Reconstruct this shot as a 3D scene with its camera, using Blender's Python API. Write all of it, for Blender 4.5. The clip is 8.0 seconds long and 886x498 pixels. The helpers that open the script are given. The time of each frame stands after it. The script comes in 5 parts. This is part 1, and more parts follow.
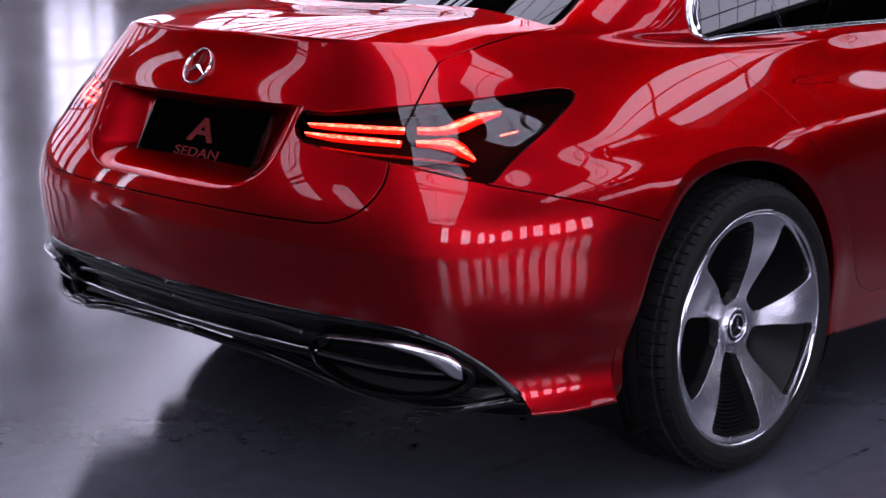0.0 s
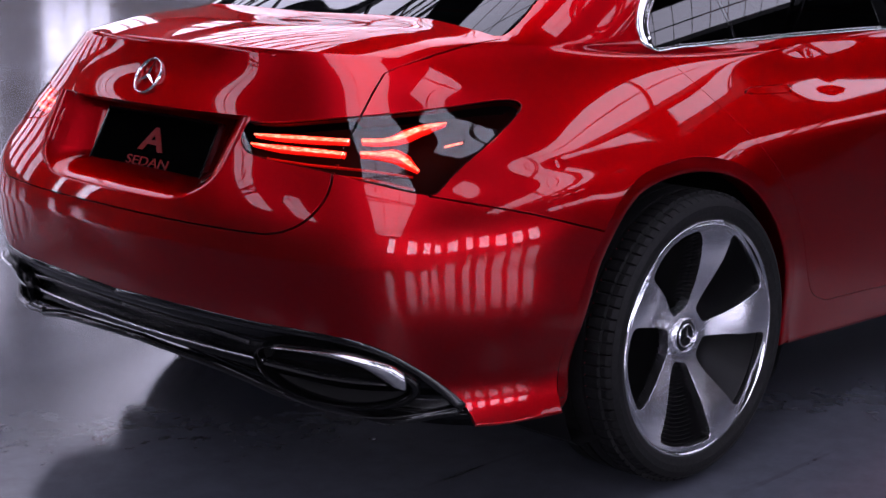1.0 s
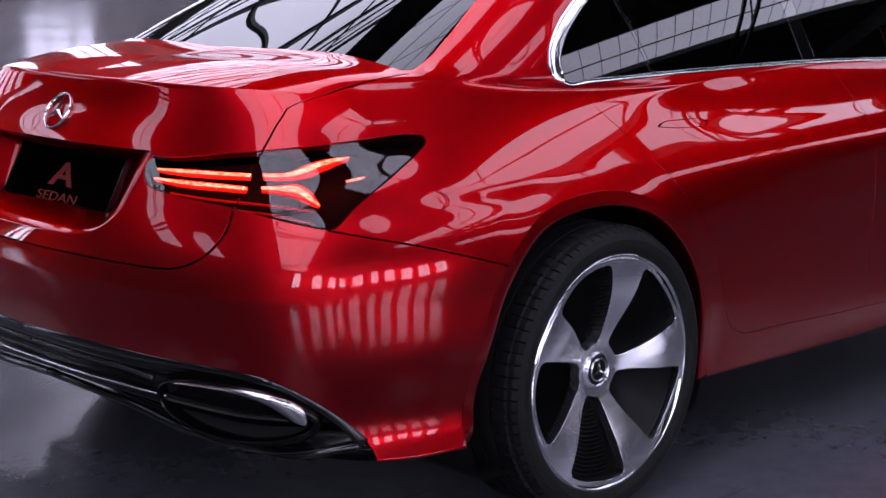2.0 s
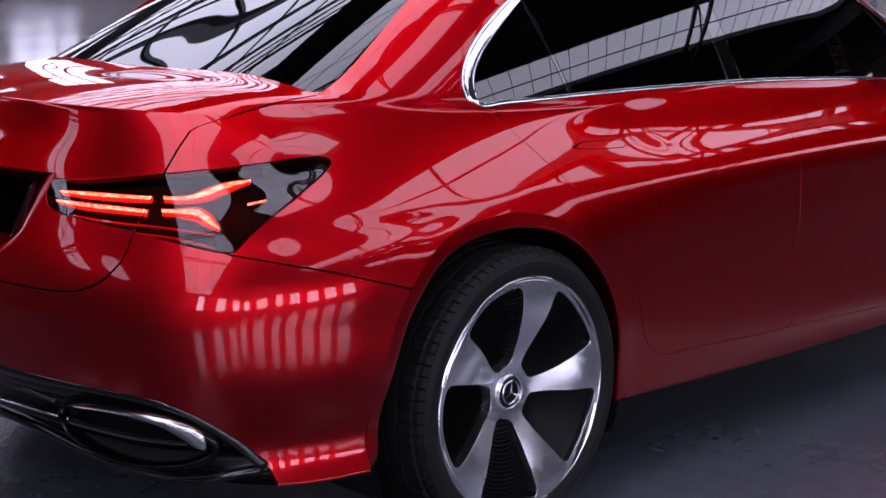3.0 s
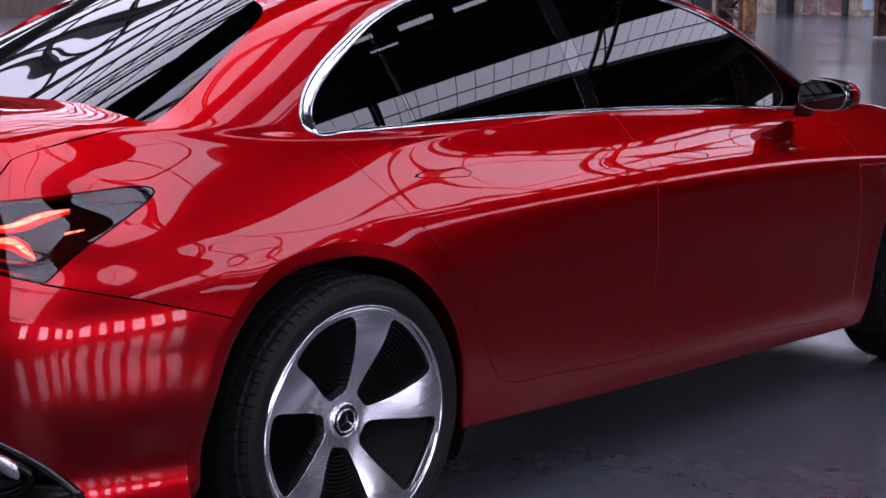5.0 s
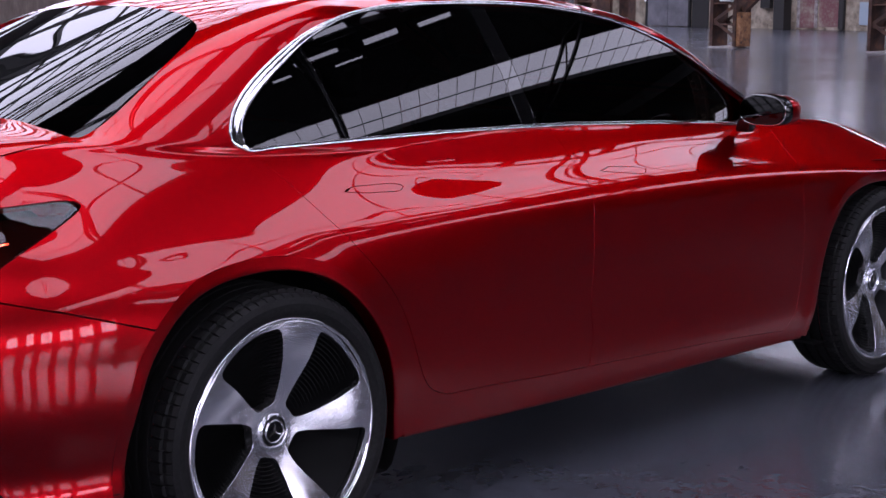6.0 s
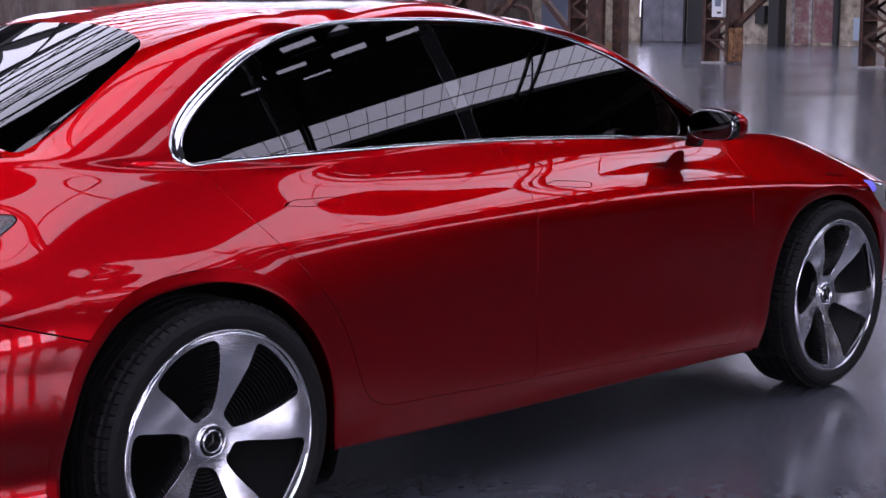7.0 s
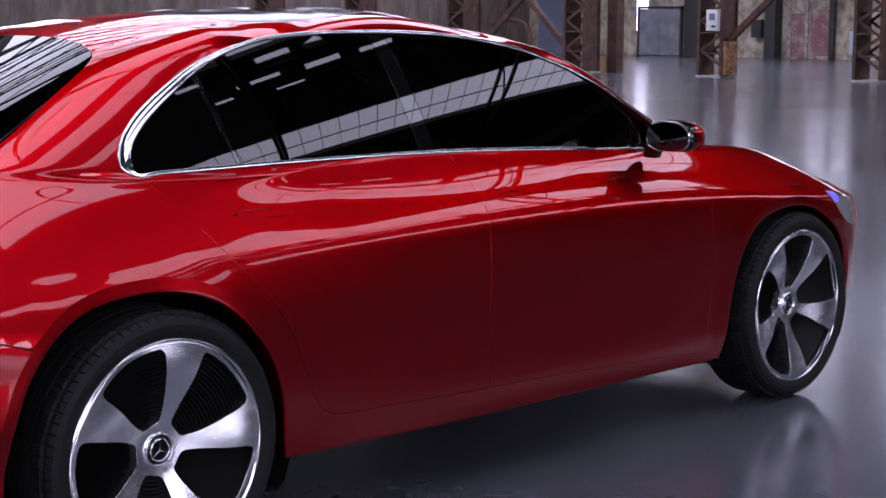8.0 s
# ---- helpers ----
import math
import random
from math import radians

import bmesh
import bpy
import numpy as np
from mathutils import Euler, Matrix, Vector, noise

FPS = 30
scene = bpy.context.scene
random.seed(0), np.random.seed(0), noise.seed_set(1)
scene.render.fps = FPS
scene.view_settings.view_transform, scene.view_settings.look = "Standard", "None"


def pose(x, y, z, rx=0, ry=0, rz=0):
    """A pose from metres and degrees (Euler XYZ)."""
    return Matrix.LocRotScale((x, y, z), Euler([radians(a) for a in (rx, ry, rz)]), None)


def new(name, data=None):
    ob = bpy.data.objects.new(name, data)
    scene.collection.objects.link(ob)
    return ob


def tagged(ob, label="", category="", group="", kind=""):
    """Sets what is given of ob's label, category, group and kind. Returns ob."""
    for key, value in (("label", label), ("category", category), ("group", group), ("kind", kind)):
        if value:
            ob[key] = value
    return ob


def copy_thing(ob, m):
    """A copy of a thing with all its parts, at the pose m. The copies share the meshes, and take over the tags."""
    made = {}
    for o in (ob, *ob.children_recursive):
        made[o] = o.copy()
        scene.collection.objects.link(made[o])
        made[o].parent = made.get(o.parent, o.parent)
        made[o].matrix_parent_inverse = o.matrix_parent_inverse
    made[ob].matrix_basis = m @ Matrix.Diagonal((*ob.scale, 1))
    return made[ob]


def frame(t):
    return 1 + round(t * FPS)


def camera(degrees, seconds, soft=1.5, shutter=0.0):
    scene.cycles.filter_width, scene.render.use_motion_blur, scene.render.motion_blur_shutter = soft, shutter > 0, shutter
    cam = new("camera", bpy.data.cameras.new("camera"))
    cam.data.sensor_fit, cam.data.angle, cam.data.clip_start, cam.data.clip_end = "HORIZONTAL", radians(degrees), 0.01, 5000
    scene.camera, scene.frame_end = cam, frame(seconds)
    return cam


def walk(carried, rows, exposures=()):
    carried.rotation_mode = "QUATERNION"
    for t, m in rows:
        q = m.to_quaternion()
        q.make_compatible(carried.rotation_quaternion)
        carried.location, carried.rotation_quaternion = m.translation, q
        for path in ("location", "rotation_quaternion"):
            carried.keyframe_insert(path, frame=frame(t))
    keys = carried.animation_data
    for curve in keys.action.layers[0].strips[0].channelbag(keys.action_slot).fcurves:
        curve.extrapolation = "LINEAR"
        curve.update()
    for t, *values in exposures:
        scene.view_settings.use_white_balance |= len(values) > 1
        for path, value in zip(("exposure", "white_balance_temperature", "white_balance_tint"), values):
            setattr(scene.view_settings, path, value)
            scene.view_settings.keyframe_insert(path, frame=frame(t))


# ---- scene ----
cam = camera(31.46, 8.0)
# seconds, eye in metres, yaw, pitch, lean in degrees
PATH = [
    (0.0, -2.8916, -2.8768, 1.2582, -44.418, -12.148, -0.096),
    (0.5, -2.8650, -2.9117, 1.2766, -44.309, -12.380, 0.023),
    (1.0, -2.8163, -2.9575, 1.2843, -44.456, -12.191, 0.029),
    (1.5, -2.7537, -3.0174, 1.2823, -44.561, -11.569, 0.104),
    (2.0, -2.6855, -3.0787, 1.2884, -44.819, -11.024, 0.004),
    (3.5, -2.4805, -3.2472, 1.3279, -45.341, -10.630, 0.282),
    (4.0, -2.4205, -3.3024, 1.3293, -45.654, -10.407, 0.274),
    (4.5, -2.3679, -3.3615, 1.3307, -45.804, -10.154, 0.360),
    (6.0, -2.2433, -3.6065, 1.3417, -45.711, -9.340, 0.250),
    (6.5, -2.2127, -3.6819, 1.3420, -45.712, -9.059, 0.202),
    (7.0, -2.1803, -3.7539, 1.3456, -45.731, -8.783, 0.227),
    (7.5, -2.1483, -3.8146, 1.3453, -45.732, -8.543, 0.192),
    (8.0, -2.1134, -3.8713, 1.3402, -45.707, -8.267, 0.135),
]
walk(cam, [(t, pose(x, y, z, 90 + pitch, 0, yaw) @ pose(0, 0, 0, 0, 0, lean)) for t, x, y, z, yaw, pitch, lean in PATH])

# ---- light ----
world = bpy.data.worlds.new("sky")
scene.world = world
world.use_nodes = True
wn = world.node_tree
sky = wn.nodes.new("ShaderNodeTexSky")
sky.sky_type, sky.sun_disc = "NISHITA", False
sky.sun_elevation, sky.sun_rotation = radians(48), radians(130)
wn.links.new(sky.outputs["Color"], wn.nodes["Background"].inputs["Color"])
wn.nodes["Background"].inputs["Strength"].default_value = 0.1
SKYLIGHT = 4.0
WINDOWS = 15.0
DAY = (0.82, 0.79, 1.04)
scene.view_settings.exposure = 0.0


# ---- materials ----
def material(name, color, rough=0.5, metal=0.0, **more):
    m = bpy.data.materials.new(name)
    m.use_nodes = True
    b = m.node_tree.nodes["Principled BSDF"]
    b.inputs["Base Color"].default_value = (*color, 1)
    b.inputs["Roughness"].default_value = rough
    b.inputs["Metallic"].default_value = metal
    for key, value in more.items():
        b.inputs[key.replace("_", " ")].default_value = value
    return m


def noise_node(m, scale, detail=4.0, rough=0.55, stretch=(1, 1, 1)):
    t = m.node_tree
    co = t.nodes.new("ShaderNodeTexCoord")
    mp = t.nodes.new("ShaderNodeMapping")
    mp.inputs["Scale"].default_value = stretch
    n = t.nodes.new("ShaderNodeTexNoise")
    n.inputs["Scale"].default_value, n.inputs["Detail"].default_value, n.inputs["Roughness"].default_value = scale, detail, rough
    t.links.new(co.outputs["Object"], mp.inputs["Vector"])
    t.links.new(mp.outputs["Vector"], n.inputs["Vector"])
    return n


def ramp(m, source, stops):
    r = m.node_tree.nodes.new("ShaderNodeValToRGB")
    while len(r.color_ramp.elements) < len(stops):
        r.color_ramp.elements.new(0.5)
    for e, (p, c) in zip(r.color_ramp.elements, stops):
        e.position, e.color = p, (*c, 1) if len(c) == 3 else c
    m.node_tree.links.new(source, r.inputs["Fac"])
    return r.outputs["Color"]


def mix(m, a, b, fac, mode="MIX"):
    x = m.node_tree.nodes.new("ShaderNodeMix")
    x.data_type, x.blend_type = "RGBA", mode
    for value, sock in ((fac, x.inputs[0]), (a, x.inputs[6]), (b, x.inputs[7])):
        if isinstance(value, bpy.types.NodeSocket):
            m.node_tree.links.new(value, sock)
        else:
            sock.default_value = value if isinstance(value, float) else (*value, 1)
    return x.outputs[2]


def drive(m, name, source):
    m.node_tree.links.new(source, m.node_tree.nodes["Principled BSDF"].inputs[name])


def bump(m, source, strength, distance):
    b = m.node_tree.nodes.new("ShaderNodeBump")
    b.inputs["Strength"].default_value, b.inputs["Distance"].default_value = strength, distance
    m.node_tree.links.new(source, b.inputs["Height"])
    drive(m, "Normal", b.outputs["Normal"])


def grey(v):
    return (v, v, v)


paint = material("red_paint", (0.42, 0.004, 0.008), 0.36, 1.0, Coat_Weight=1.0, Coat_Roughness=0.012, Coat_IOR=1.4, Specular_Tint=(0.7, 0.03, 0.03, 1.0))
flakes = noise_node(paint, 900, 1.0)
drive(paint, "Base Color", ramp(paint, flakes.outputs["Fac"], [(0.35, (0.33, 0.0016, 0.005)), (0.7, (0.50, 0.0034, 0.009))]))
chrome = material("chrome", grey(0.85), 0.07, 1.0)
satin = material("satin_aluminium", (0.93, 0.93, 0.95), 0.24, 1.0)
brushed = noise_node(satin, 5, 2.0)
drive(satin, "Roughness", ramp(satin, brushed.outputs["Fac"], [(0.3, grey(0.21)), (0.7, grey(0.26))]))
dark_chrome = material("smoked_chrome", grey(0.05), 0.2, 0.6)
smoked = material("worn_chrome", grey(0.62), 0.24, 1.0)
gloss_black = material("gloss_black", grey(0.006), 0.08)
pillar_black = material("polished_pillar_black", grey(0.003), 0.01, 0.0, IOR=1.65)
matte_black = material("matte_black", grey(0.006), 0.6, 0.0, Specular_IOR_Level=0.2)
rib_black = material("satin_black_fins", grey(0.005), 0.34, 0.0, Specular_IOR_Level=0.3)
rubber = material("tyre_rubber", grey(0.022), 0.62, 0.0, Specular_IOR_Level=0.15)
rub = noise_node(rubber, 120, 5.0)
drive(rubber, "Base Color", ramp(rubber, rub.outputs["Fac"], [(0.3, grey(0.006)), (0.75, grey(0.014))]))
bump(rubber, rub.outputs["Fac"], 0.15, 0.002)
red_mark = material("red_tread_mark", (0.3, 0.01, 0.03), 0.6)
green_mark = material("green_tread_mark", (0.05, 0.12, 0.04), 0.6)


def tinted_glass(name, tint, gloss):
    m = bpy.data.materials.new(name)
    m.use_nodes = True
    t = m.node_tree
    t.nodes.remove(t.nodes["Principled BSDF"])
    clear = t.nodes.new("ShaderNodeBsdfTransparent")
    clear.inputs["Color"].default_value = (*tint, 1)
    shine = t.nodes.new("ShaderNodeBsdfGlossy")
    shine.inputs["Roughness"].default_value = 0.01
    fres = t.nodes.new("ShaderNodeFresnel")
    fres.inputs["IOR"].default_value = gloss
    both = t.nodes.new("ShaderNodeMixShader")
    t.links.new(fres.outputs[0], both.inputs[0])
    t.links.new(clear.outputs[0], both.inputs[1])
    t.links.new(shine.outputs[0], both.inputs[2])
    t.links.new(both.outputs[0], t.nodes["Material Output"].inputs["Surface"])
    return m


glass = tinted_glass("dark_window_glass", (0.05, 0.05, 0.055), 1.65)
lamp_glass = tinted_glass("smoked_red_lens", (0.85, 0.30, 0.26), 1.55)
mirror_glass = material("dimmed_mirror_glass", grey(0.03), 0.02, 1.0)


def glowing(name, color, strength):
    m = material(name, color, 0.5)
    b = m.node_tree.nodes["Principled BSDF"]
    b.inputs["Emission Color"].default_value = (*color, 1)
    b.inputs["Emission Strength"].default_value = strength
    return m


bar_glow = glowing("glowing_tail_bar", (1.0, 0.36, 0.22), 5.6)
bn = noise_node(bar_glow, 260, 2.0, 0.6, (0.35, 0.35, 1.6))
drive(bar_glow, "Emission Color", ramp(bar_glow, bn.outputs["Fac"], [(0.36, (0.9, 0.05, 0.025)), (0.5, (1.0, 0.26, 0.15)), (0.62, (1.0, 0.72, 0.6))]))
bar_red = glowing("deep_red_bar", (1.0, 0.025, 0.015), 0.9)
guide_red = glowing("dim_red_guide", (0.6, 0.01, 0.01), 0.12)
letter_red = material("red_letter", (0.16, 0.010, 0.010), 0.5, 0.0, Specular_IOR_Level=0.1)
plate_black = material("plate_black", grey(0.0012), 0.8, 0.0, Specular_IOR_Level=0.0)
head_glass = material("headlamp_glass", grey(0.3), 0.06, 0.5)
blue_glow = glowing("blue_headlamp_glint", (0.16, 0.14, 0.8), 0.35)
daylight = glowing("daylight_sky", DAY, SKYLIGHT)
wall_light = glowing("daylight_behind_windows", DAY, WINDOWS)

# same daylight at lower strength, turned down for softer floor reflections
dim_daylight = glowing("dim_daylight_behind_panes", DAY, 3.2)
# milder daylight for the south openings, tuned to fill the bumper flank
south_light = glowing("daylight_behind_south_windows", DAY, 10.5)

concrete = material("polished_concrete", (0.2, 0.2, 0.22), 0.2, 0.0, Specular_IOR_Level=0.55)
c1 = noise_node(concrete, 0.35, 6.0)
c2 = noise_node(concrete, 14, 8.0, 0.65)
streak = noise_node(concrete, 1.3, 5.0, 0.6, (0.35, 5.0, 1))
spot = noise_node(concrete, 7.0, 2.0, 0.5, (0.6, 1.4, 1))
cc = mix(concrete, ramp(concrete, c1.outputs["Fac"], [(0.3, (0.062, 0.067, 0.080)), (0.7, (0.104, 0.111, 0.132))]), ramp(concrete, c2.outputs["Fac"], [(0.25, grey(0.45)), (0.8, grey(1.1))]), 0.5, "MULTIPLY")
cc = mix(concrete, cc, ramp(concrete, streak.outputs["Fac"], [(0.60, grey(1.0)), (0.66, grey(0.6)), (0.70, grey(1.0))]), 0.8, "MULTIPLY")
cc = mix(concrete, cc, ramp(concrete, spot.outputs["Fac"], [(0.74, grey(1.0)), (0.78, grey(0.35))]), 0.9, "MULTIPLY")
drive(concrete, "Base Color", cc)
c3 = noise_node(concrete, 2.2, 6.0, 0.6, (0.25, 1.6, 1))
worn = mix(concrete, ramp(concrete, c1.outputs["Fac"], [(0.3, grey(0.15)), (0.7, grey(0.24))]), ramp(concrete, c3.outputs["Fac"], [(0.35, grey(0.65)), (0.7, grey(1.0))]), 0.6, "MULTIPLY")
drive(concrete, "Roughness", worn)
bump(concrete, c2.outputs["Fac"], 0.03, 0.003)

plaster = material("stained_plaster_wall", (0.4, 0.36, 0.3), 0.85)
p1 = noise_node(plaster, 0.6, 8.0, 0.65, (1, 1, 0.5))
p2 = noise_node(plaster, 2.4, 8.0, 0.7)
pm = mix(plaster, ramp(plaster, p1.outputs["Fac"], [(0.3, (0.16, 0.12, 0.09)), (0.45, (0.42, 0.35, 0.26)), (0.6, (0.54, 0.47, 0.37)), (0.72, (0.30, 0.17, 0.12))]), ramp(plaster, p2.outputs["Fac"], [(0.38, grey(0.3)), (0.6, grey(1.0))]), 0.85, "MULTIPLY")
drive(plaster, "Base Color", pm)
bump(plaster, p2.outputs["Fac"], 0.4, 0.02)
# unseen south and west walls, toned dark so the panels reflect little
dark_plaster = material("dark_plaster_wall", (0.08, 0.07, 0.06), 0.85)
so = noise_node(dark_plaster, 1.2, 8.0, 0.65)
drive(dark_plaster, "Base Color", ramp(dark_plaster, so.outputs["Fac"], [(0.3, (0.03, 0.028, 0.026)), (0.7, (0.13, 0.11, 0.10))]))
brown_wall = material("brown_stained_wall", (0.14, 0.11, 0.09), 0.85)
bw = noise_node(brown_wall, 1.6, 8.0, 0.7, (1, 1, 0.3))
drive(brown_wall, "Base Color", ramp(brown_wall, bw.outputs["Fac"], [(0.3, (0.05, 0.04, 0.034)), (0.5, (0.13, 0.10, 0.085)), (0.7, (0.24, 0.20, 0.17))]))
rust = material("rusty_steel", (0.1, 0.05, 0.035), 0.75, 0.2)
r1 = noise_node(rust, 3.0, 8.0, 0.7)
drive(rust, "Base Color", ramp(rust, r1.outputs["Fac"], [(0.35, (0.035, 0.022, 0.02)), (0.55, (0.09, 0.045, 0.032)), (0.75, (0.2, 0.09, 0.04))]))
bump(rust, r1.outputs["Fac"], 0.3, 0.01)
roof_dark = material("dark_roof_boards", grey(0.03), 0.8)
rd = noise_node(roof_dark, 1.5, 6.0)
drive(roof_dark, "Base Color", ramp(roof_dark, rd.outputs["Fac"], [(0.3, grey(0.015)), (0.7, grey(0.05))]))
steel_dark = material("dark_painted_steel", grey(0.025), 0.6)
white_box = material("white_enamel", grey(0.7), 0.4)
worn_white = material("worn_white_paint", (0.4, 0.38, 0.37), 0.7)
ww = noise_node(worn_white, 5.0, 7.0, 0.7)
drive(worn_white, "Base Color", ramp(worn_white, ww.outputs["Fac"], [(0.35, (0.16, 0.13, 0.12)), (0.55, (0.36, 0.33, 0.32)), (0.7, (0.5, 0.48, 0.47))]))
door_grey = material("grey_steel_door", (0.2, 0.2, 0.23), 0.55)
dg = noise_node(door_grey, 2.0, 6.0)
drive(door_grey, "Base Color", ramp(door_grey, dg.outputs["Fac"], [(0.3, (0.13, 0.13, 0.15)), (0.7, (0.25, 0.25, 0.28))]))
trim_black = material("satin_black_plastic", grey(0.0025), 0.2, 0.0, Specular_IOR_Level=0.22)
seat_cloth = material("dark_seat_cover", grey(0.03), 0.7)
brick_red = material("faded_red_mural", (0.3, 0.12, 0.12), 0.8)
m1 = noise_node(brick_red, 2.0, 6.0, 0.7)
drive(brick_red, "Base Color", ramp(brick_red, m1.outputs["Fac"], [(0.34, (0.33, 0.28, 0.23)), (0.46, (0.24, 0.15, 0.14)), (0.56, (0.20, 0.075, 0.085)), (0.68, (0.30, 0.25, 0.22))]))
pale_blue = material("pale_blue_paint", (0.36, 0.45, 0.52), 0.7)
slate = material("slate_blue_paint", (0.16, 0.18, 0.24), 0.6)


# ---- mesh tools ----
def mesh_object(name, verts, faces, mat, parent=None, label="", normals=None, smooth=False):
    me = bpy.data.meshes.new(name)
    me.from_pydata([tuple(map(float, v)) for v in verts], [], [tuple(map(int, f)) for f in faces])
    me.materials.append(mat)
    if smooth or normals is not None:
        me.polygons.foreach_set("use_smooth", [True] * len(me.polygons))
    if normals is not None:
        me.normals_split_custom_set_from_vertices([tuple(map(float, n)) for n in normals])
    ob = new(name, me)
    ob.parent = parent
    if label:
        tagged(ob, label)
    return ob


def part(name, bm, mat, parent=None, label="", smooth=False):
    me = bpy.data.meshes.new(name)
    bm.to_mesh(me)
    bm.free()
    me.materials.append(mat)
    if smooth:
        me.polygons.foreach_set("use_smooth", [True] * len(me.polygons))
    ob = new(name, me)
    ob.parent = parent
    if label:
        tagged(ob, label)
    return ob


def box(bm, lo, hi, bevel=0.0, m=None):
    r = bmesh.ops.create_cube(bm, size=1.0)
    c, s = (Vector(lo) + Vector(hi)) / 2, Vector(hi) - Vector(lo)
    t = Matrix.Translation(c) @ Matrix.Diagonal((*s, 1))
    bmesh.ops.transform(bm, matrix=(m @ t) if m else t, verts=r["verts"])
    if bevel:
        edges = list({e for v in r["verts"] for e in v.link_edges})
        bmesh.ops.bevel(bm, geom=edges, offset=bevel, segments=2, affect="EDGES", profile=0.5)
    return bm


def beam(bm, a, b, w, h=None):
    """A square bar from a to b."""
    a, b = Vector(a), Vector(b)
    m = Matrix.Translation(a) @ (b - a).to_track_quat("Z", "Y").to_matrix().to_4x4()
    return box(bm, (-w / 2, -(h or w) / 2, 0), (w / 2, (h or w) / 2, (b - a).length), 0, m)


def natural(xs, ys, x):
    """Natural cubic spline through (xs, ys), along axis 0 of ys."""
    xs, ys, x = np.asarray(xs, float), np.asarray(ys, float), np.asarray(x, float)
    n = len(xs)
    if n == 2:
        k = ((x - xs[0]) / (xs[1] - xs[0])).reshape((-1,) + (1,) * (ys.ndim - 1))
        return ys[0] + k * (ys[1] - ys[0])
    h = np.diff(xs)
    a = np.zeros((n, n))
    rhs = np.zeros_like(ys)
    a[0, 0] = a[-1, -1] = 1
    hh = h.reshape((-1,) + (1,) * (ys.ndim - 1))
    for i in range(1, n - 1):
        a[i, i - 1], a[i, i], a[i, i + 1] = h[i - 1], 2 * (h[i - 1] + h[i]), h[i]
    slope = np.diff(ys, axis=0) / hh
    rhs[1:-1] = 6 * np.diff(slope, axis=0)
    m = np.linalg.solve(a, rhs.reshape(n, -1)).reshape(ys.shape)
    i = np.clip(np.searchsorted(xs, x, side="right") - 1, 0, n - 2)
    sh = (-1,) + (1,) * (ys.ndim - 1)
    d, e, hi = (x - xs[i]).reshape(sh), (xs[i + 1] - x).reshape(sh), h[i].reshape(sh)
    return m[i] * e**3 / (6 * hi) + m[i + 1] * d**3 / (6 * hi) + (ys[i] / hi - m[i] * hi / 6) * e + (ys[i + 1] / hi - m[i + 1] * hi / 6) * d


def smoothstep(a, b, x):
    t = np.clip((np.asarray(x, float) - a) / (b - a), 0, 1)
    return t * t * (3 - 2 * t)


def closed_curve(points, count):
    """A smooth closed curve of count points through the given ones."""
    p = np.array(points, float)
    q = np.concatenate([p[-3:], p, p[:3]])
    d = np.concatenate([[0], np.cumsum(np.sqrt(np.linalg.norm(np.diff(q, axis=0), axis=1)))])
    return natural(d, q, np.linspace(d[3], d[3 + len(p)], count, endpoint=False))


def open_curve(points, count):
    p = np.array(points, float)
    d = np.concatenate([[0], np.cumsum(np.linalg.norm(np.diff(p, axis=0), axis=1))])
    return natural(d, p, np.linspace(0, d[-1], count))


def inside_distance(p, loop):
    """Signed distance of points p (n, 2) from a closed loop: negative inside."""
    a, b = loop, np.roll(loop, -1, axis=0)
    best, odd = np.full(len(p), 1e9), np.zeros(len(p), bool)
    for s, e in zip(a, b):
        d = e - s
        t = np.clip(((p - s) @ d) / max(d @ d, 1e-12), 0, 1)
        best = np.minimum(best, np.linalg.norm(p - s - t[:, None] * d, axis=1))
        if s[1] != e[1]:
            cross = (s[1] > p[:, 1]) != (e[1] > p[:, 1])
            odd ^= cross & (p[:, 0] < (p[:, 1] - s[1]) / (e[1] - s[1]) * d[0] + s[0])
    return np.where(odd, -best, best)


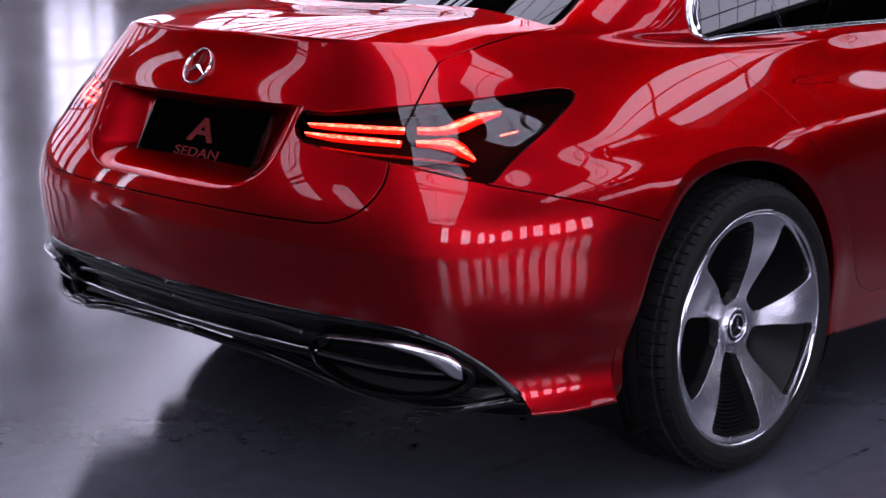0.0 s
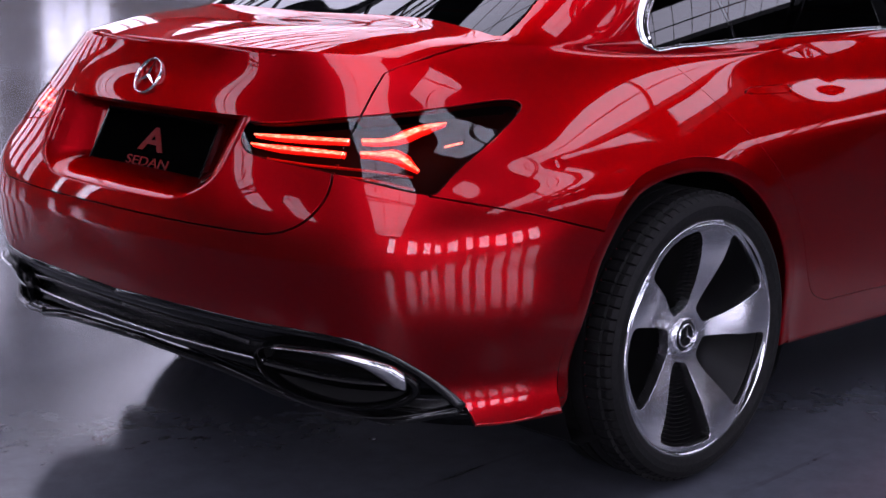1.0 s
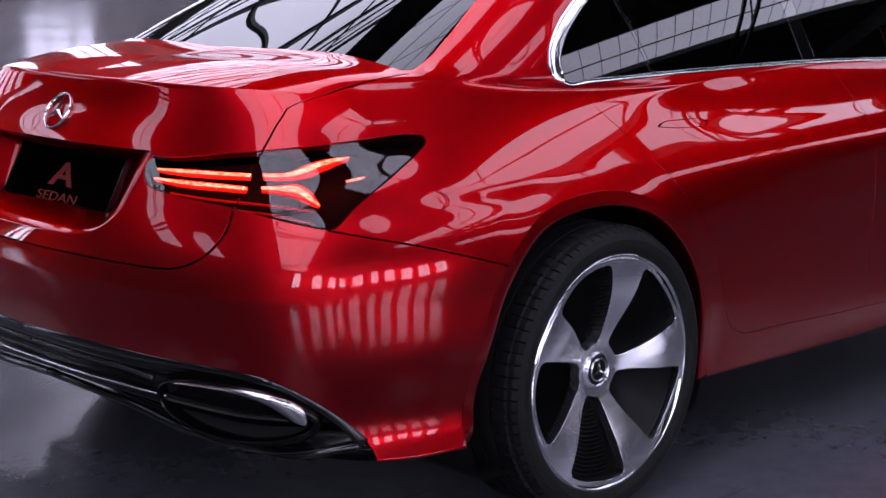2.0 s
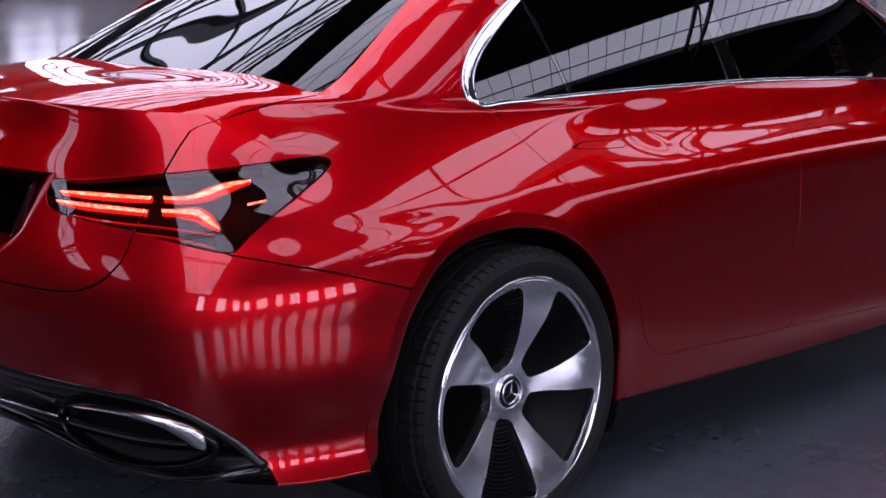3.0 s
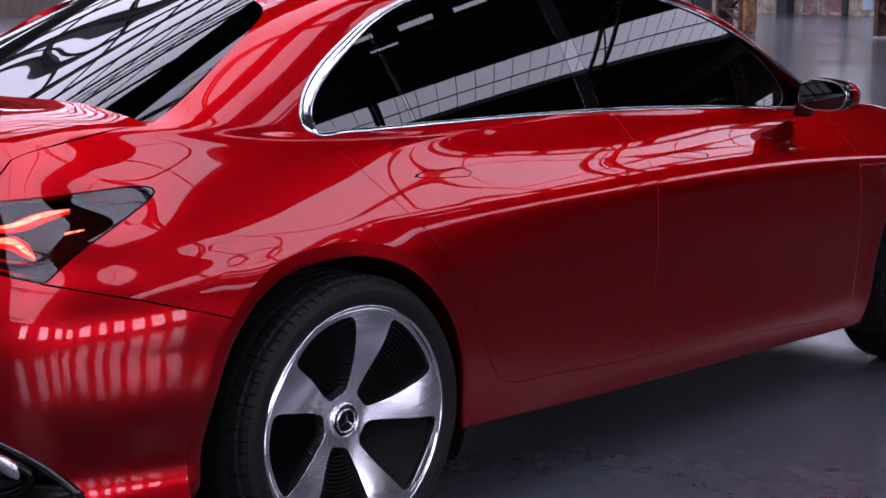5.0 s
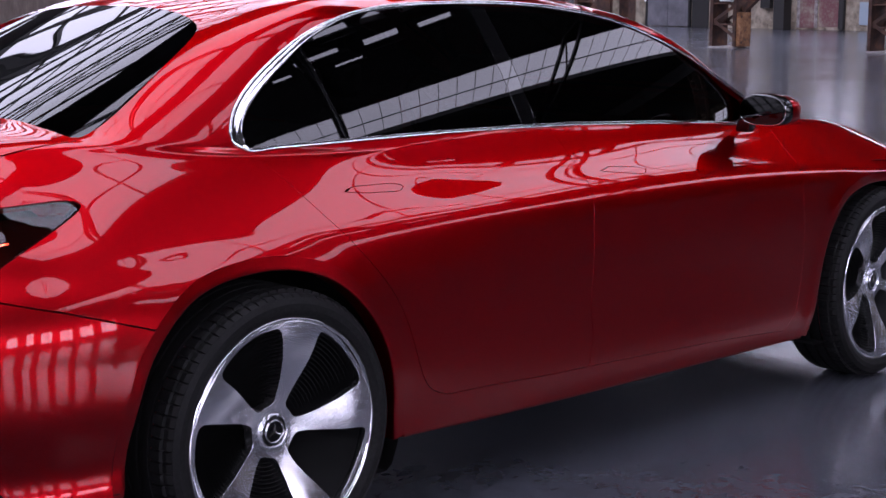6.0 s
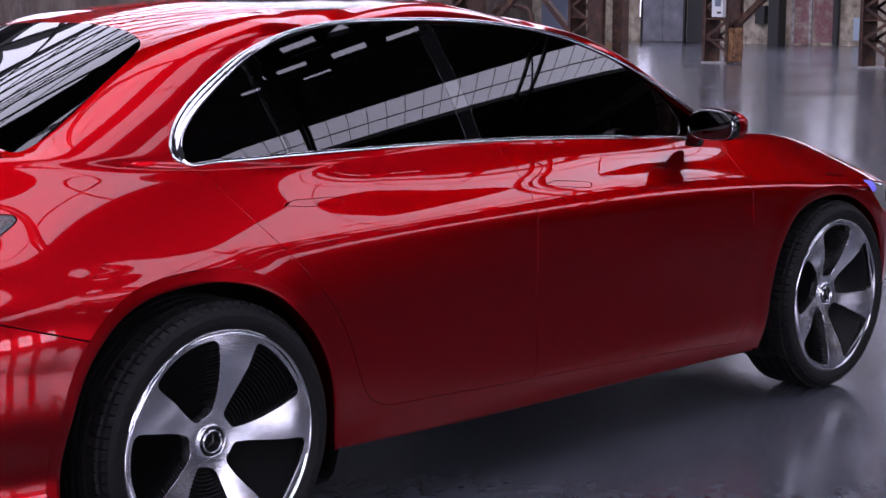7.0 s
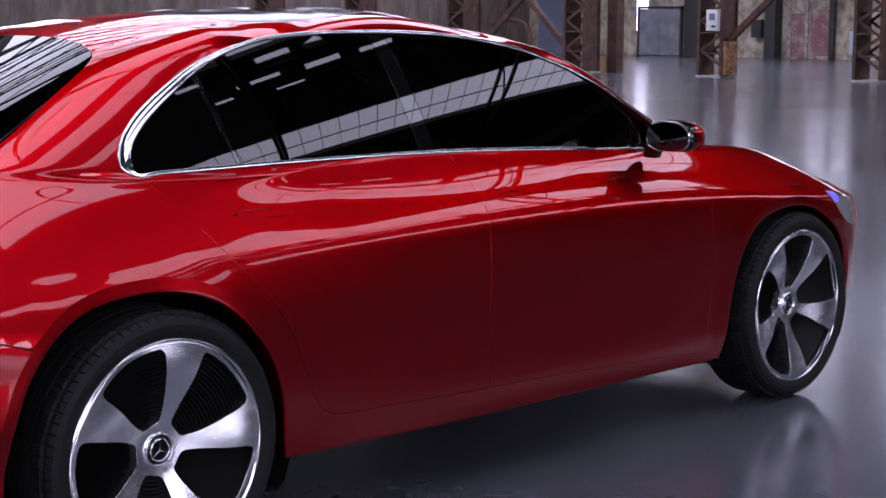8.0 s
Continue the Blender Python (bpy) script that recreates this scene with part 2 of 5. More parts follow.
class Skin:
    """Polygons with smooth normals that can be cut along the zero line of a field."""

    def __init__(self, v, n, faces):
        self.v, self.n, self.faces = np.asarray(v, float), np.asarray(n, float), faces

    def cut(self, f):
        """Two skins: where f is below zero, and the rest."""
        v, n, low, high, made = list(self.v), list(self.n), [], [], {}
        f = np.asarray(f)
        sign = f < 0

        def middle(i, j):
            key = (min(i, j), max(i, j))
            if key not in made:
                k = f[i] / (f[i] - f[j])
                v.append(self.v[i] * (1 - k) + self.v[j] * k)
                m = self.n[i] * (1 - k) + self.n[j] * k
                n.append(m / np.linalg.norm(m))
                made[key] = len(v) - 1
            return made[key]

        for face in self.faces:
            s = [sign[i] for i in face]
            if all(s):
                low.append(face)
            elif not any(s):
                high.append(face)
            else:
                a, b = [], []
                for i, j in zip(face, face[1:] + face[:1]):
                    (a if sign[i] else b).append(i)
                    if sign[i] != sign[j]:
                        k = middle(i, j)
                        a.append(k)
                        b.append(k)
                low.append(a)
                high.append(b)
        return Skin(v, n, low).tidy(), Skin(v, n, high).tidy()

    def tidy(self):
        used = sorted({i for face in self.faces for i in face})
        at = {i: k for k, i in enumerate(used)}
        if not used:
            return Skin(np.zeros((0, 3)), np.zeros((0, 3)), [])
        return Skin(self.v[used] if isinstance(self.v, np.ndarray) else np.array([self.v[i] for i in used]), np.array([self.n[i] for i in used]), [[at[i] for i in face] for face in self.faces])

    def mirrored(self):
        return Skin(self.v * [1, -1, 1], self.n * [1, -1, 1], [face[::-1] for face in self.faces])

    def rim(self):
        """Border edges, leaving out the car's middle line."""
        seen = {}
        for face in self.faces:
            for i, j in zip(face, face[1:] + face[:1]):
                if (j, i) in seen:
                    del seen[(j, i)]
                else:
                    seen[(i, j)] = 1
        return [(i, j) for i, j in seen if not (abs(self.v[i][1]) < 1e-5 and abs(self.v[j][1]) < 1e-5)]

    def moved(self, d):
        return Skin(self.v + self.n * np.reshape(d, (-1, 1)), self.n, self.faces)

    def whole(self):
        """This half joined with its mirror image."""
        m = self.mirrored()
        k = len(self.v)
        at = np.arange(k) + k
        mid = np.abs(self.v[:, 1]) < 1e-5
        at[mid] = np.arange(k)[mid]
        n = np.concatenate([self.n, m.n])
        n[:k][mid] *= [1, 0, 1]
        return Skin(np.concatenate([self.v, m.v]), n, self.faces + [[int(at[i]) for i in face] for face in m.faces]).tidy()

    def build(self, name, mat, parent, label="", fold=0.012):
        """The mesh, its edges folded inwards."""
        v, n, faces = list(self.v), list(self.n), list(self.faces)
        if fold:
            for i, j in self.rim():
                e = self.v[j] - self.v[i]
                side = np.cross(e, self.n[i])
                side = side / (np.linalg.norm(side) + 1e-12)
                k = len(v)
                low_i, low_j = self.v[i] + 0.0006 * side - 0.0014 * self.n[i], self.v[j] + 0.0006 * side - 0.0014 * self.n[j]
                v += [self.v[i], self.v[j], low_j, low_i, low_j - fold * self.n[j], low_i - fold * self.n[i]]
                n += [self.n[i], self.n[j]] + [side] * 4
                faces += [[k + 3, k + 2, k + 1, k], [k + 5, k + 4, k + 2, k + 3]]
        return mesh_object(name, v, faces, mat, parent, label, normals=n)


def sweep(path, normals, section, closed=False):
    """Verts and faces of a profile (k, 2: along the side and along the normal) carried along a path."""
    path, normals = np.asarray(path, float), np.asarray(normals, float)
    t = np.roll(path, -1, 0) - np.roll(path, 1, 0) if closed else np.gradient(path, axis=0)
    t /= np.linalg.norm(t, axis=1)[:, None] + 1e-12
    side = np.cross(t, normals)
    side /= np.linalg.norm(side, axis=1)[:, None] + 1e-12
    up = np.cross(side, t)
    k, n = len(section[0]) if np.ndim(section) == 3 else len(section), len(path)
    sec = np.asarray(section, float)
    sec = sec if sec.ndim == 3 else np.repeat(sec[None], n, 0)
    v = path[:, None] + sec[:, :, :1] * side[:, None] + sec[:, :, 1:] * up[:, None]
    faces = [[i * k + j, i * k + (j + 1) % k, (i + 1) % n * k + (j + 1) % k, (i + 1) % n * k + j] for i in range(n if closed else n - 1) for j in range(k)]
    if not closed:
        faces += [list(range(k))[::-1], [(n - 1) * k + j for j in range(k)]]
    return v.reshape(-1, 3), faces


def oval(w, h, count=10):
    a = np.linspace(0, 2 * np.pi, count, endpoint=False)
    return np.stack([w / 2 * np.cos(a), h / 2 * np.sin(a)], 1)


def revolve(profile, count, axis_y=True):
    """Verts and faces of a profile (radius, y) turned round the y axis."""
    p = np.asarray(profile, float)
    a = np.linspace(0, 2 * np.pi, count, endpoint=False)
    v = np.stack([np.outer(np.cos(a), p[:, 0]), np.repeat(p[None, :, 1], count, 0), np.outer(np.sin(a), p[:, 0])], -1)
    k = len(p)
    faces = [[i * k + j, (i + 1) % count * k + j, (i + 1) % count * k + j + 1, i * k + j + 1] for i in range(count) for j in range(k - 1)]
    return v.reshape(-1, 3), faces


# ---- the car's skin: feature lines round the car, from sill to roof ----
NR, NS, NF = 90, 210, 46


def feature(xr, n, xc, w, z, xd, xf, nf):
    """One line round the right half of the car: rear end xr with a corner of squareness n up to xc, half widths w along
    the side to xd, front end xf. z: heights at the rear middle, rear corner, xc, one and two thirds along the side, xd, front corner, front middle."""
    a = np.linspace(0, np.pi / 2, 800)
    k = np.linspace(0, 1, len(w))
    tip = natural(k, w, [0.0, 0.002, 0.998, 1.0])
    lean = (tip[1] - tip[0]) / (0.002 * (xd - xc)), (tip[3] - tip[2]) / (0.002 * (xd - xc))

    def corner(x0, b, slope, end, power, count):
        x = x0 + (end - x0) * np.cos(a) ** (2 / power)
        p = np.stack([x, -(b + slope * (x - x0)) * np.sin(a) ** (2 / power)], 1)
        d = np.concatenate([[0], np.cumsum(np.linalg.norm(np.diff(p, axis=0), axis=1))])
        s = np.linspace(0, d[-1], count)
        return np.stack([np.interp(s, d, p[:, 0]), np.interp(s, d, p[:, 1])], 1)

    rear, front = corner(xc, w[0], lean[0], xr, n, NR + 1), corner(xd, w[-1], lean[1], xf, nf, NF + 1)[::-1]
    s = np.linspace(0, 1, NS + 1)[1:-1]
    side = np.stack([xc + (xd - xc) * s, -natural(k, w, s)], 1)
    p = np.concatenate([rear, side, front])
    arc = np.concatenate([[0], np.cumsum(np.linalg.norm(np.diff(p, axis=0), axis=1))])
    u = np.concatenate([np.linspace(0, 1, NR + 1), 1 + 2 * s, np.linspace(3, 4, NF + 1)])
    at = np.interp([0, 0.6, 1, 1.667, 2.333, 3, 3.5, 4], u, arc)
    at = np.concatenate([[-at[1]], at, [2 * at[7] - at[6]]])
    return np.column_stack([p, natural(at, [z[1], *z, z[6]], arc)])


def belt(x0, x1, inset):
    """Half widths of the glass house from x0 to x1, set in from the belt line."""
    return [0.750 - 0.030 * ((x - 1.25) / 1.0) ** 2 - inset - 0.035 * (max(0.3 - x, 0) / 0.55) ** 2 for x in np.linspace(x0, x1, 13)]


LINES = [
    # rear x, squareness, corner ends, half widths, heights, front corner starts, front x, squareness
    feature(-0.82, 3.0, -0.30, (0.80, 0.80, 0.80, 0.80), (0.315, 0.25, 0.235, 0.215, 0.20, 0.19, 0.18, 0.18), 3.0, 3.42, 2.8),
    feature(-0.882, 3.0, -0.30, (0.901, 0.868, 0.868, 0.862), (0.325, 0.268, 0.262, 0.222, 0.205, 0.19, 0.19, 0.19), 2.9, 3.48, 2.3),
    feature(-0.903, 2.95, -0.30, (0.884, 0.882, 0.888, 0.885), (0.365, 0.322, 0.305, 0.29, 0.275, 0.27, 0.27, 0.27), 2.9, 3.54, 2.55),
    feature(-0.945, 2.9, -0.30, (0.910, 0.902, 0.904, 0.905), (0.46, 0.45, 0.44, 0.42, 0.41, 0.40, 0.40, 0.40), 2.9, 3.58, 2.55),
    feature(-0.968, 2.85, -0.30, (0.920, 0.915, 0.915, 0.912), (0.600, 0.595, 0.57, 0.55, 0.54, 0.53, 0.52, 0.52), 2.9, 3.59, 2.55),
    feature(-0.960, 2.8, -0.30, (0.922, 0.92, 0.92, 0.915), (0.655, 0.645, 0.64, 0.645, 0.64, 0.62, 0.60, 0.60), 2.9, 3.58, 2.55),
    feature(-0.935, 2.75, -0.30, (0.902, 0.916, 0.916, 0.908), (0.725, 0.715, 0.71, 0.715, 0.71, 0.68, 0.65, 0.65), 2.9, 3.55, 2.55),
    feature(-0.912, 2.75, -0.30, (0.865, 0.906, 0.908, 0.90), (0.775, 0.765, 0.760, 0.772, 0.77, 0.718, 0.67, 0.67), 2.9, 3.54, 2.55),
    feature(-0.895, 2.75, -0.30, (0.838, 0.884, 0.890, 0.882), (0.81, 0.80, 0.795, 0.805, 0.80, 0.733, 0.68, 0.68), 2.9, 3.52, 2.55),
    feature(-0.862, 2.8, -0.30, (0.765, 0.823, 0.838, 0.825), (0.87, 0.865, 0.86, 0.868, 0.848, 0.772, 0.70, 0.70), 2.9, 3.48, 2.55),
    feature(-0.820, 2.9, -0.28, (0.715, 0.790, 0.797, 0.755), (0.935, 0.93, 0.912, 0.912, 0.882, 0.815, 0.72, 0.722), 2.9, 3.42, 2.3),
    feature(-0.795, 3.2, -0.25, belt(-0.25, 2.9, -0.027), (1.0, 0.984, 0.948, 0.946, 0.915, 0.844, 0.745, 0.752), 2.9, 3.36, 2.3),
    feature(-0.54, 3.0, 0.02, belt(0.02, 2.7, -0.014), (1.029, 1.019, 0.966, 0.965, 0.935, 0.872, 0.812, 0.822), 2.7, 3.0, 2.4),
    feature(-0.365, 4.0, 0.12, belt(0.12, 2.3, 0.0), (1.044, 1.035, 0.990, 0.985, 0.955, 0.922, 0.917, 0.925), 2.3, 2.52, 2.8),
    feature(-0.16, 4.5, 0.26, belt(0.26, 2.04, 0.054), (1.142, 1.126, 1.108, 1.115, 1.095, 1.05, 1.07, 1.09), 2.04, 2.18, 3.2),
    feature(0.11, 4.0, 0.50, belt(0.50, 1.66, 0.152), (1.264, 1.254, 1.255, 1.315, 1.302, 1.25, 1.268, 1.288), 1.66, 1.78, 3.2),
    feature(0.42, 3.0, 0.74, (0.46, 0.47, 0.47, 0.44), (1.342, 1.334, 1.332, 1.354, 1.348, 1.315, 1.325, 1.33), 1.45, 1.58, 3.0),
    feature(0.66, 2.8, 0.85, (0.02, 0.02, 0.02, 0.02), (1.370, 1.371, 1.375, 1.378, 1.374, 1.362, 1.358, 1.358), 1.30, 1.42, 2.5),
]


def column_splines(lines, stops, steps):
    """Splines up every column through the lines, by the column's own chords, broken at the stops."""
    out = []
    for a, b in zip(stops[:-1], stops[1:]):
        block = []
        for j in range(lines.shape[1]):
            p = lines[a : b + 1, j]
            pos = np.concatenate([[0], np.cumsum(np.linalg.norm(np.diff(p, axis=0), axis=1) + 1e-4)])
            at = np.concatenate([np.linspace(pos[i], pos[i + 1], steps[a + i], endpoint=False) for i in range(b - a)])
            block.append(natural(pos, p, at))
        out.append(np.stack(block, 1))
    return np.concatenate(out + [lines[stops[-1]][None]])


def row_steps(lines):
    """How many rows of points lie between each line and the next."""
    return [max(3, int(d / 0.011)) for d in np.linalg.norm(np.diff(lines, axis=0), axis=2).max(axis=1)]


def car_skin():
    """Rows of points up the car's right half. The bumper's crease and the boot's lip are sharp behind and fade out along the flanks."""
    lines = np.array(LINES)
    steps = row_steps(lines)
    flow, mid, lip = (column_splines(lines, stops, steps) for stops in ([0, 1, 17], [0, 1, 4, 17], [0, 1, 4, 11, 17]))
    u = np.concatenate([np.linspace(0, 1, NR + 1), 1 + 2 * np.linspace(0, 1, NS + 1)[1:-1], np.linspace(3, 4, NF + 1)])
    k_lip = (1 - smoothstep(0.50, 0.78, u))[None, :, None]
    k_mid = (1 - smoothstep(0.95, 1.15, u))[None, :, None]
    return flow + k_mid * (mid - flow) + k_lip * (lip - mid)


def skin_of(points):
    """A Skin over rows of points, with smooth outward normals."""
    du, dv = np.gradient(points, axis=1), np.gradient(points, axis=0)
    n = np.cross(du, dv)
    n /= np.linalg.norm(n, axis=2)[:, :, None] + 1e-12
    r, c = points.shape[:2]
    faces = [[i * c + j, i * c + j + 1, (i + 1) * c + j + 1, (i + 1) * c + j] for i in range(r - 1) for j in range(c - 1)]
    return Skin(points.reshape(-1, 3), n.reshape(-1, 3), faces)


grid = car_skin()
grid[:, 0, 1] = 0.0
grid[:, -1, 1] = 0.0


def relax(g, rounds):
    """Let the haunches below the rear pillars run smoothly from the deck and flank up to the roof."""
    x, y, z = g[..., 0], g[..., 1], g[..., 2]
    mask = smoothstep(-0.52, -0.34, x) * (1 - smoothstep(0.12, 0.42, x)) * smoothstep(0.875, 0.935, z) * (1 - smoothstep(1.12, 1.27, z)) * smoothstep(0.40, 0.52, -y)
    mask = mask[1:-1, 1:-1, None] * 0.95
    for _ in range(rounds):
        near = (g[:-2, 1:-1] + g[2:, 1:-1] + g[1:-1, :-2] + g[1:-1, 2:]) / 4
        g[1:-1, 1:-1] += mask * (near - g[1:-1, 1:-1])


def fair(g, outside):
    """Make the haunches and rear pillars one thin-plate surface, tangent to the deck, the flank and the side glass around them."""
    x, y, z = g[..., 0], g[..., 1], g[..., 2]
    free = (x > -0.50) & (x < 0.60) & (z > 0.80) & (z < 1.28) & (y < -0.46) & (outside > 0.012)
    free[:3] = free[-3:] = free[:, :3] = free[:, -3:] = False
    at = -np.ones(free.shape, int)
    at[free] = np.arange(free.sum())
    rows, cols = np.nonzero(free)
    stencil = {(0, 0): 20, (1, 0): -8, (-1, 0): -8, (0, 1): -8, (0, -1): -8, (1, 1): 2, (1, -1): 2, (-1, 1): 2, (-1, -1): 2, (2, 0): 1, (-2, 0): 1, (0, 2): 1, (0, -2): 1}
    n = len(rows)
    a, rhs = np.zeros((n, n), np.float32), np.zeros((n, 3))
    for (i, j), weight in stencil.items():
        k = at[rows + i, cols + j]
        inside = k >= 0
        a[np.nonzero(inside)[0], k[inside]] += weight
        rhs[~inside] -= weight * g[rows[~inside] + i, cols[~inside] + j]
    fixed = np.linalg.solve(a.astype(float), rhs)
    g[rows, cols] = fixed


relax(grid[:, 25:200], 400)
half = skin_of(grid)

# ---- the car ----
from mathutils.bvhtree import BVHTree
car = tagged(new("car"), "glossy metallic red four-door saloon parked on polished concrete", "car")


def both(pts):
    """A top-view outline (x, y) closed by its mirror image."""
    p = np.array(pts, float)
    return np.concatenate([p, (p * [1, -1])[::-1]])


REAR_ARCH = closed_curve([(-0.417, 0.12), (-0.419, 0.287), (-0.412, 0.40), (-0.392, 0.50), (-0.352, 0.59), (-0.285, 0.66), (-0.19, 0.702), (-0.09, 0.717), (0, 0.719), (0.08, 0.706), (0.15, 0.68), (0.217, 0.632), (0.29, 0.554), (0.338, 0.47), (0.37, 0.36), (0.386, 0.25), (0.39, 0.12), (0.0, 0.05)], 160)
FRONT_ARCH = closed_curve([(2.31, 0.08), (2.315, 0.24), (2.32, 0.36), (2.335, 0.47), (2.37, 0.57), (2.45, 0.65), (2.57, 0.69), (2.70, 0.699), (2.80, 0.688), (2.90, 0.65), (2.99, 0.585), (3.06, 0.49), (3.09, 0.38), (3.10, 0.25), (3.10, 0.08), (2.7, 0.04)], 160)
WINDOW = closed_curve([(0.074, 0.968), (0.052, 0.985), (0.052, 1.020), (0.10, 1.080), (0.20, 1.150), (0.35, 1.229), (0.49, 1.275), (0.63, 1.298), (0.81, 1.307), (0.99, 1.308), (1.14, 1.303), (1.316, 1.289), (1.52, 1.258), (1.69, 1.213), (1.868, 1.148), (2.057, 1.054), (2.17, 0.992), (2.215, 0.945), (2.16, 0.926), (2.0, 0.926), (1.75, 0.942), (1.53, 0.955), (1.30, 0.965), (1.085, 0.972), (0.74, 0.976), (0.37, 0.974), (0.2, 0.972), (0.12, 0.970)], 400)
REAR_GLASS = both(np.concatenate([open_curve([(-0.37, 0), (-0.368, -0.2), (-0.355, -0.40), (-0.338, -0.53), (-0.326, -0.575)], 40), open_curve([(-0.305, -0.584), (-0.16, -0.546), (0.0, -0.505), (0.075, -0.482), (0.125, -0.448), (0.155, -0.39), (0.173, -0.28), (0.183, -0.14), (0.186, 0)], 60)]))
WINDSCREEN = both(open_curve([(2.34, 0), (2.32, -0.25), (2.25, -0.50), (2.18, -0.58), (2.0, -0.57), (1.78, -0.52), (1.74, -0.4), (1.76, -0.2), (1.77, 0)], 60))
ROOF_GLASS = both(open_curve([(0.56, 0), (0.565, -0.25), (0.60, -0.40), (0.72, -0.445), (1.1, -0.45), (1.5, -0.43), (1.60, -0.38), (1.63, -0.2), (1.64, 0)], 60))


def wrap(v):
    """Turn about the rear corner, in metres, and height."""
    v = np.atleast_2d(v)
    return np.stack([np.arctan2(-v[:, 1], -(v[:, 0] + 0.25)) * 0.62, v[:, 2]], 1)


LAMP = closed_curve(wrap(np.array([(-0.846, -0.364, 0.851), (-0.833, -0.406, 0.856), (-0.794, -0.502, 0.865), (-0.728, -0.599, 0.876), (-0.63, -0.677, 0.886), (-0.506, -0.718, 0.895), (-0.430, -0.729, 0.896), (-0.406, -0.736, 0.889), (-0.425, -0.75, 0.874), (-0.559, -0.782, 0.817), (-0.662, -0.786, 0.763), (-0.70, -0.782, 0.737), (-0.712, -0.772, 0.736), (-0.754, -0.721, 0.747), (-0.816, -0.602, 0.771), (-0.851, -0.497, 0.784), (-0.872, -0.404, 0.798), (-0.864, -0.374, 0.816)])), 300)


def lid_field(v):
    """Below zero on the boot lid: its seam runs down beside the lamp, and along the deck to the rear window."""
    y, z, x = np.abs(v[:, 1]), v[:, 2], v[:, 0]
    turn = np.arctan2(y, -(x + 0.25)) * 0.62
    back = turn - np.interp(z, [0.70, 0.771, 0.826, 0.875, 0.921, 0.956, 0.98], [0.500, 0.508, 0.529, 0.553, 0.577, 0.601, 0.652])
    deck = y - np.interp(x, [-0.70, -0.63, -0.44, -0.32, -0.2], [0.585, 0.580, 0.588, 0.594, 0.60])
    k = smoothstep(0.955, 0.978, z)
    side = back + k * (deck - back)
    q = np.stack([side, 0.648 - z], 1) + 0.11
    return np.linalg.norm(np.maximum(q, 0), axis=1) + np.minimum(q.max(axis=1), 0) - 0.11


# sculpt: flared arches and the plate's hollow
LID_EDGE = 0.866
HOLLOW_T, HOLLOW_R = np.linspace(-1, 1, 141), np.concatenate([np.linspace(0, 0.3, 30), np.linspace(0.3, 1, 26)[1:]])


def hollow_yz(t, r):
    """Place in the rear view of the hollow's point t across, r up."""
    low = 0.682 + 0.06 * np.abs(t) ** 7
    z = low + r * (LID_EDGE - low)
    return t * np.interp(z, [0.66, 0.72, 0.80, 0.87], [0.325, 0.345, 0.362, 0.372]), z


def hollow_depth(t, r):
    return 0.095 * smoothstep(0, 1, (1 - np.abs(t)) / 0.42) * smoothstep(0, 1, np.asarray(r) / 0.27)


RECESS = np.array([hollow_yz(t, 0.0) for t in HOLLOW_T] + [hollow_yz(1.0, r) for r in HOLLOW_R[1:]] + [hollow_yz(t, 1.0) for t in HOLLOW_T[::-1][1:]] + [hollow_yz(-1.0, r) for r in HOLLOW_R[::-1][1:-1]])
for arch in (REAR_ARCH, FRONT_ARCH):
    d = inside_distance(half.v[:, [0, 2]], arch)
    near = (half.v[:, 1] < -0.6) & (d < 0.08)
    half.v[near, 1] -= (0.004 * (1 - smoothstep(0.0, 0.08, d)))[near]


def side_terms(x, z):
    x, z = np.asarray(x) - 1.1, np.asarray(z) - 1.1
    o = np.ones_like(x)
    return np.stack([o, x, z, x * x, x * z, z * z], -1), np.stack([0 * o, o, 0 * o, 2 * x, z, 0 * o], -1), np.stack([0 * o, 0 * o, o, 0 * o, x, 2 * z], -1)


# the rear pillar meets the smooth sheet of the side glass at the window's edge
d = inside_distance(half.v[:, [0, 2]], WINDOW)
flank = half.v[:, 1] < -0.42
inner_part = flank & (d < 0) & (half.v[:, 0] > 0.25) & (half.v[:, 0] < 1.9) & (half.v[:, 2] > 0.99) & (half.v[:, 2] < 1.27)
sheet_fit = np.linalg.lstsq(side_terms(half.v[inner_part, 0], half.v[inner_part, 2])[0], half.v[inner_part, 1], rcond=None)[0]
short = side_terms(half.v[:, 0], half.v[:, 2])[0] @ sheet_fit - half.v[:, 1]
pull = np.where(flank & (half.v[:, 0] < 0.6) & (half.v[:, 2] > 0.9), 1 - smoothstep(0.0, 0.13, d), 0) * smoothstep(0.6, 0.4, half.v[:, 0])
half.v[:, 1] += pull * np.minimum(short, 0)
grid = half.v.reshape(grid.shape).copy()
over_rear_glass = np.where(grid[..., 2] > 1.0, inside_distance(grid[..., :2].reshape(-1, 2), REAR_GLASS).reshape(grid.shape[:2]), 1.0)
fair(grid, np.minimum(d.reshape(grid.shape[:2]), over_rear_glass))
half = skin_of(grid)
SHAPE = BVHTree.FromPolygons([tuple(p) for p in half.v], half.faces)


def on_side(x, z):
    """Place and normal of the flank at x, z."""
    p, n, _, _ = SHAPE.ray_cast((x, -3, z), (0, 1, 0))
    return np.array(p), -np.array(n) if n[1] > 0 else np.array(n)


def on_rear(y, z):
    p, n, _, _ = SHAPE.ray_cast((-3, -abs(y), z), (1, 0, 0))
    p, n = np.array(p), np.array(n)
    n = -n if n[0] > 0 else n
    return (p, n) if y <= 0 else (p * [1, -1, 1], n * [1, -1, 1])


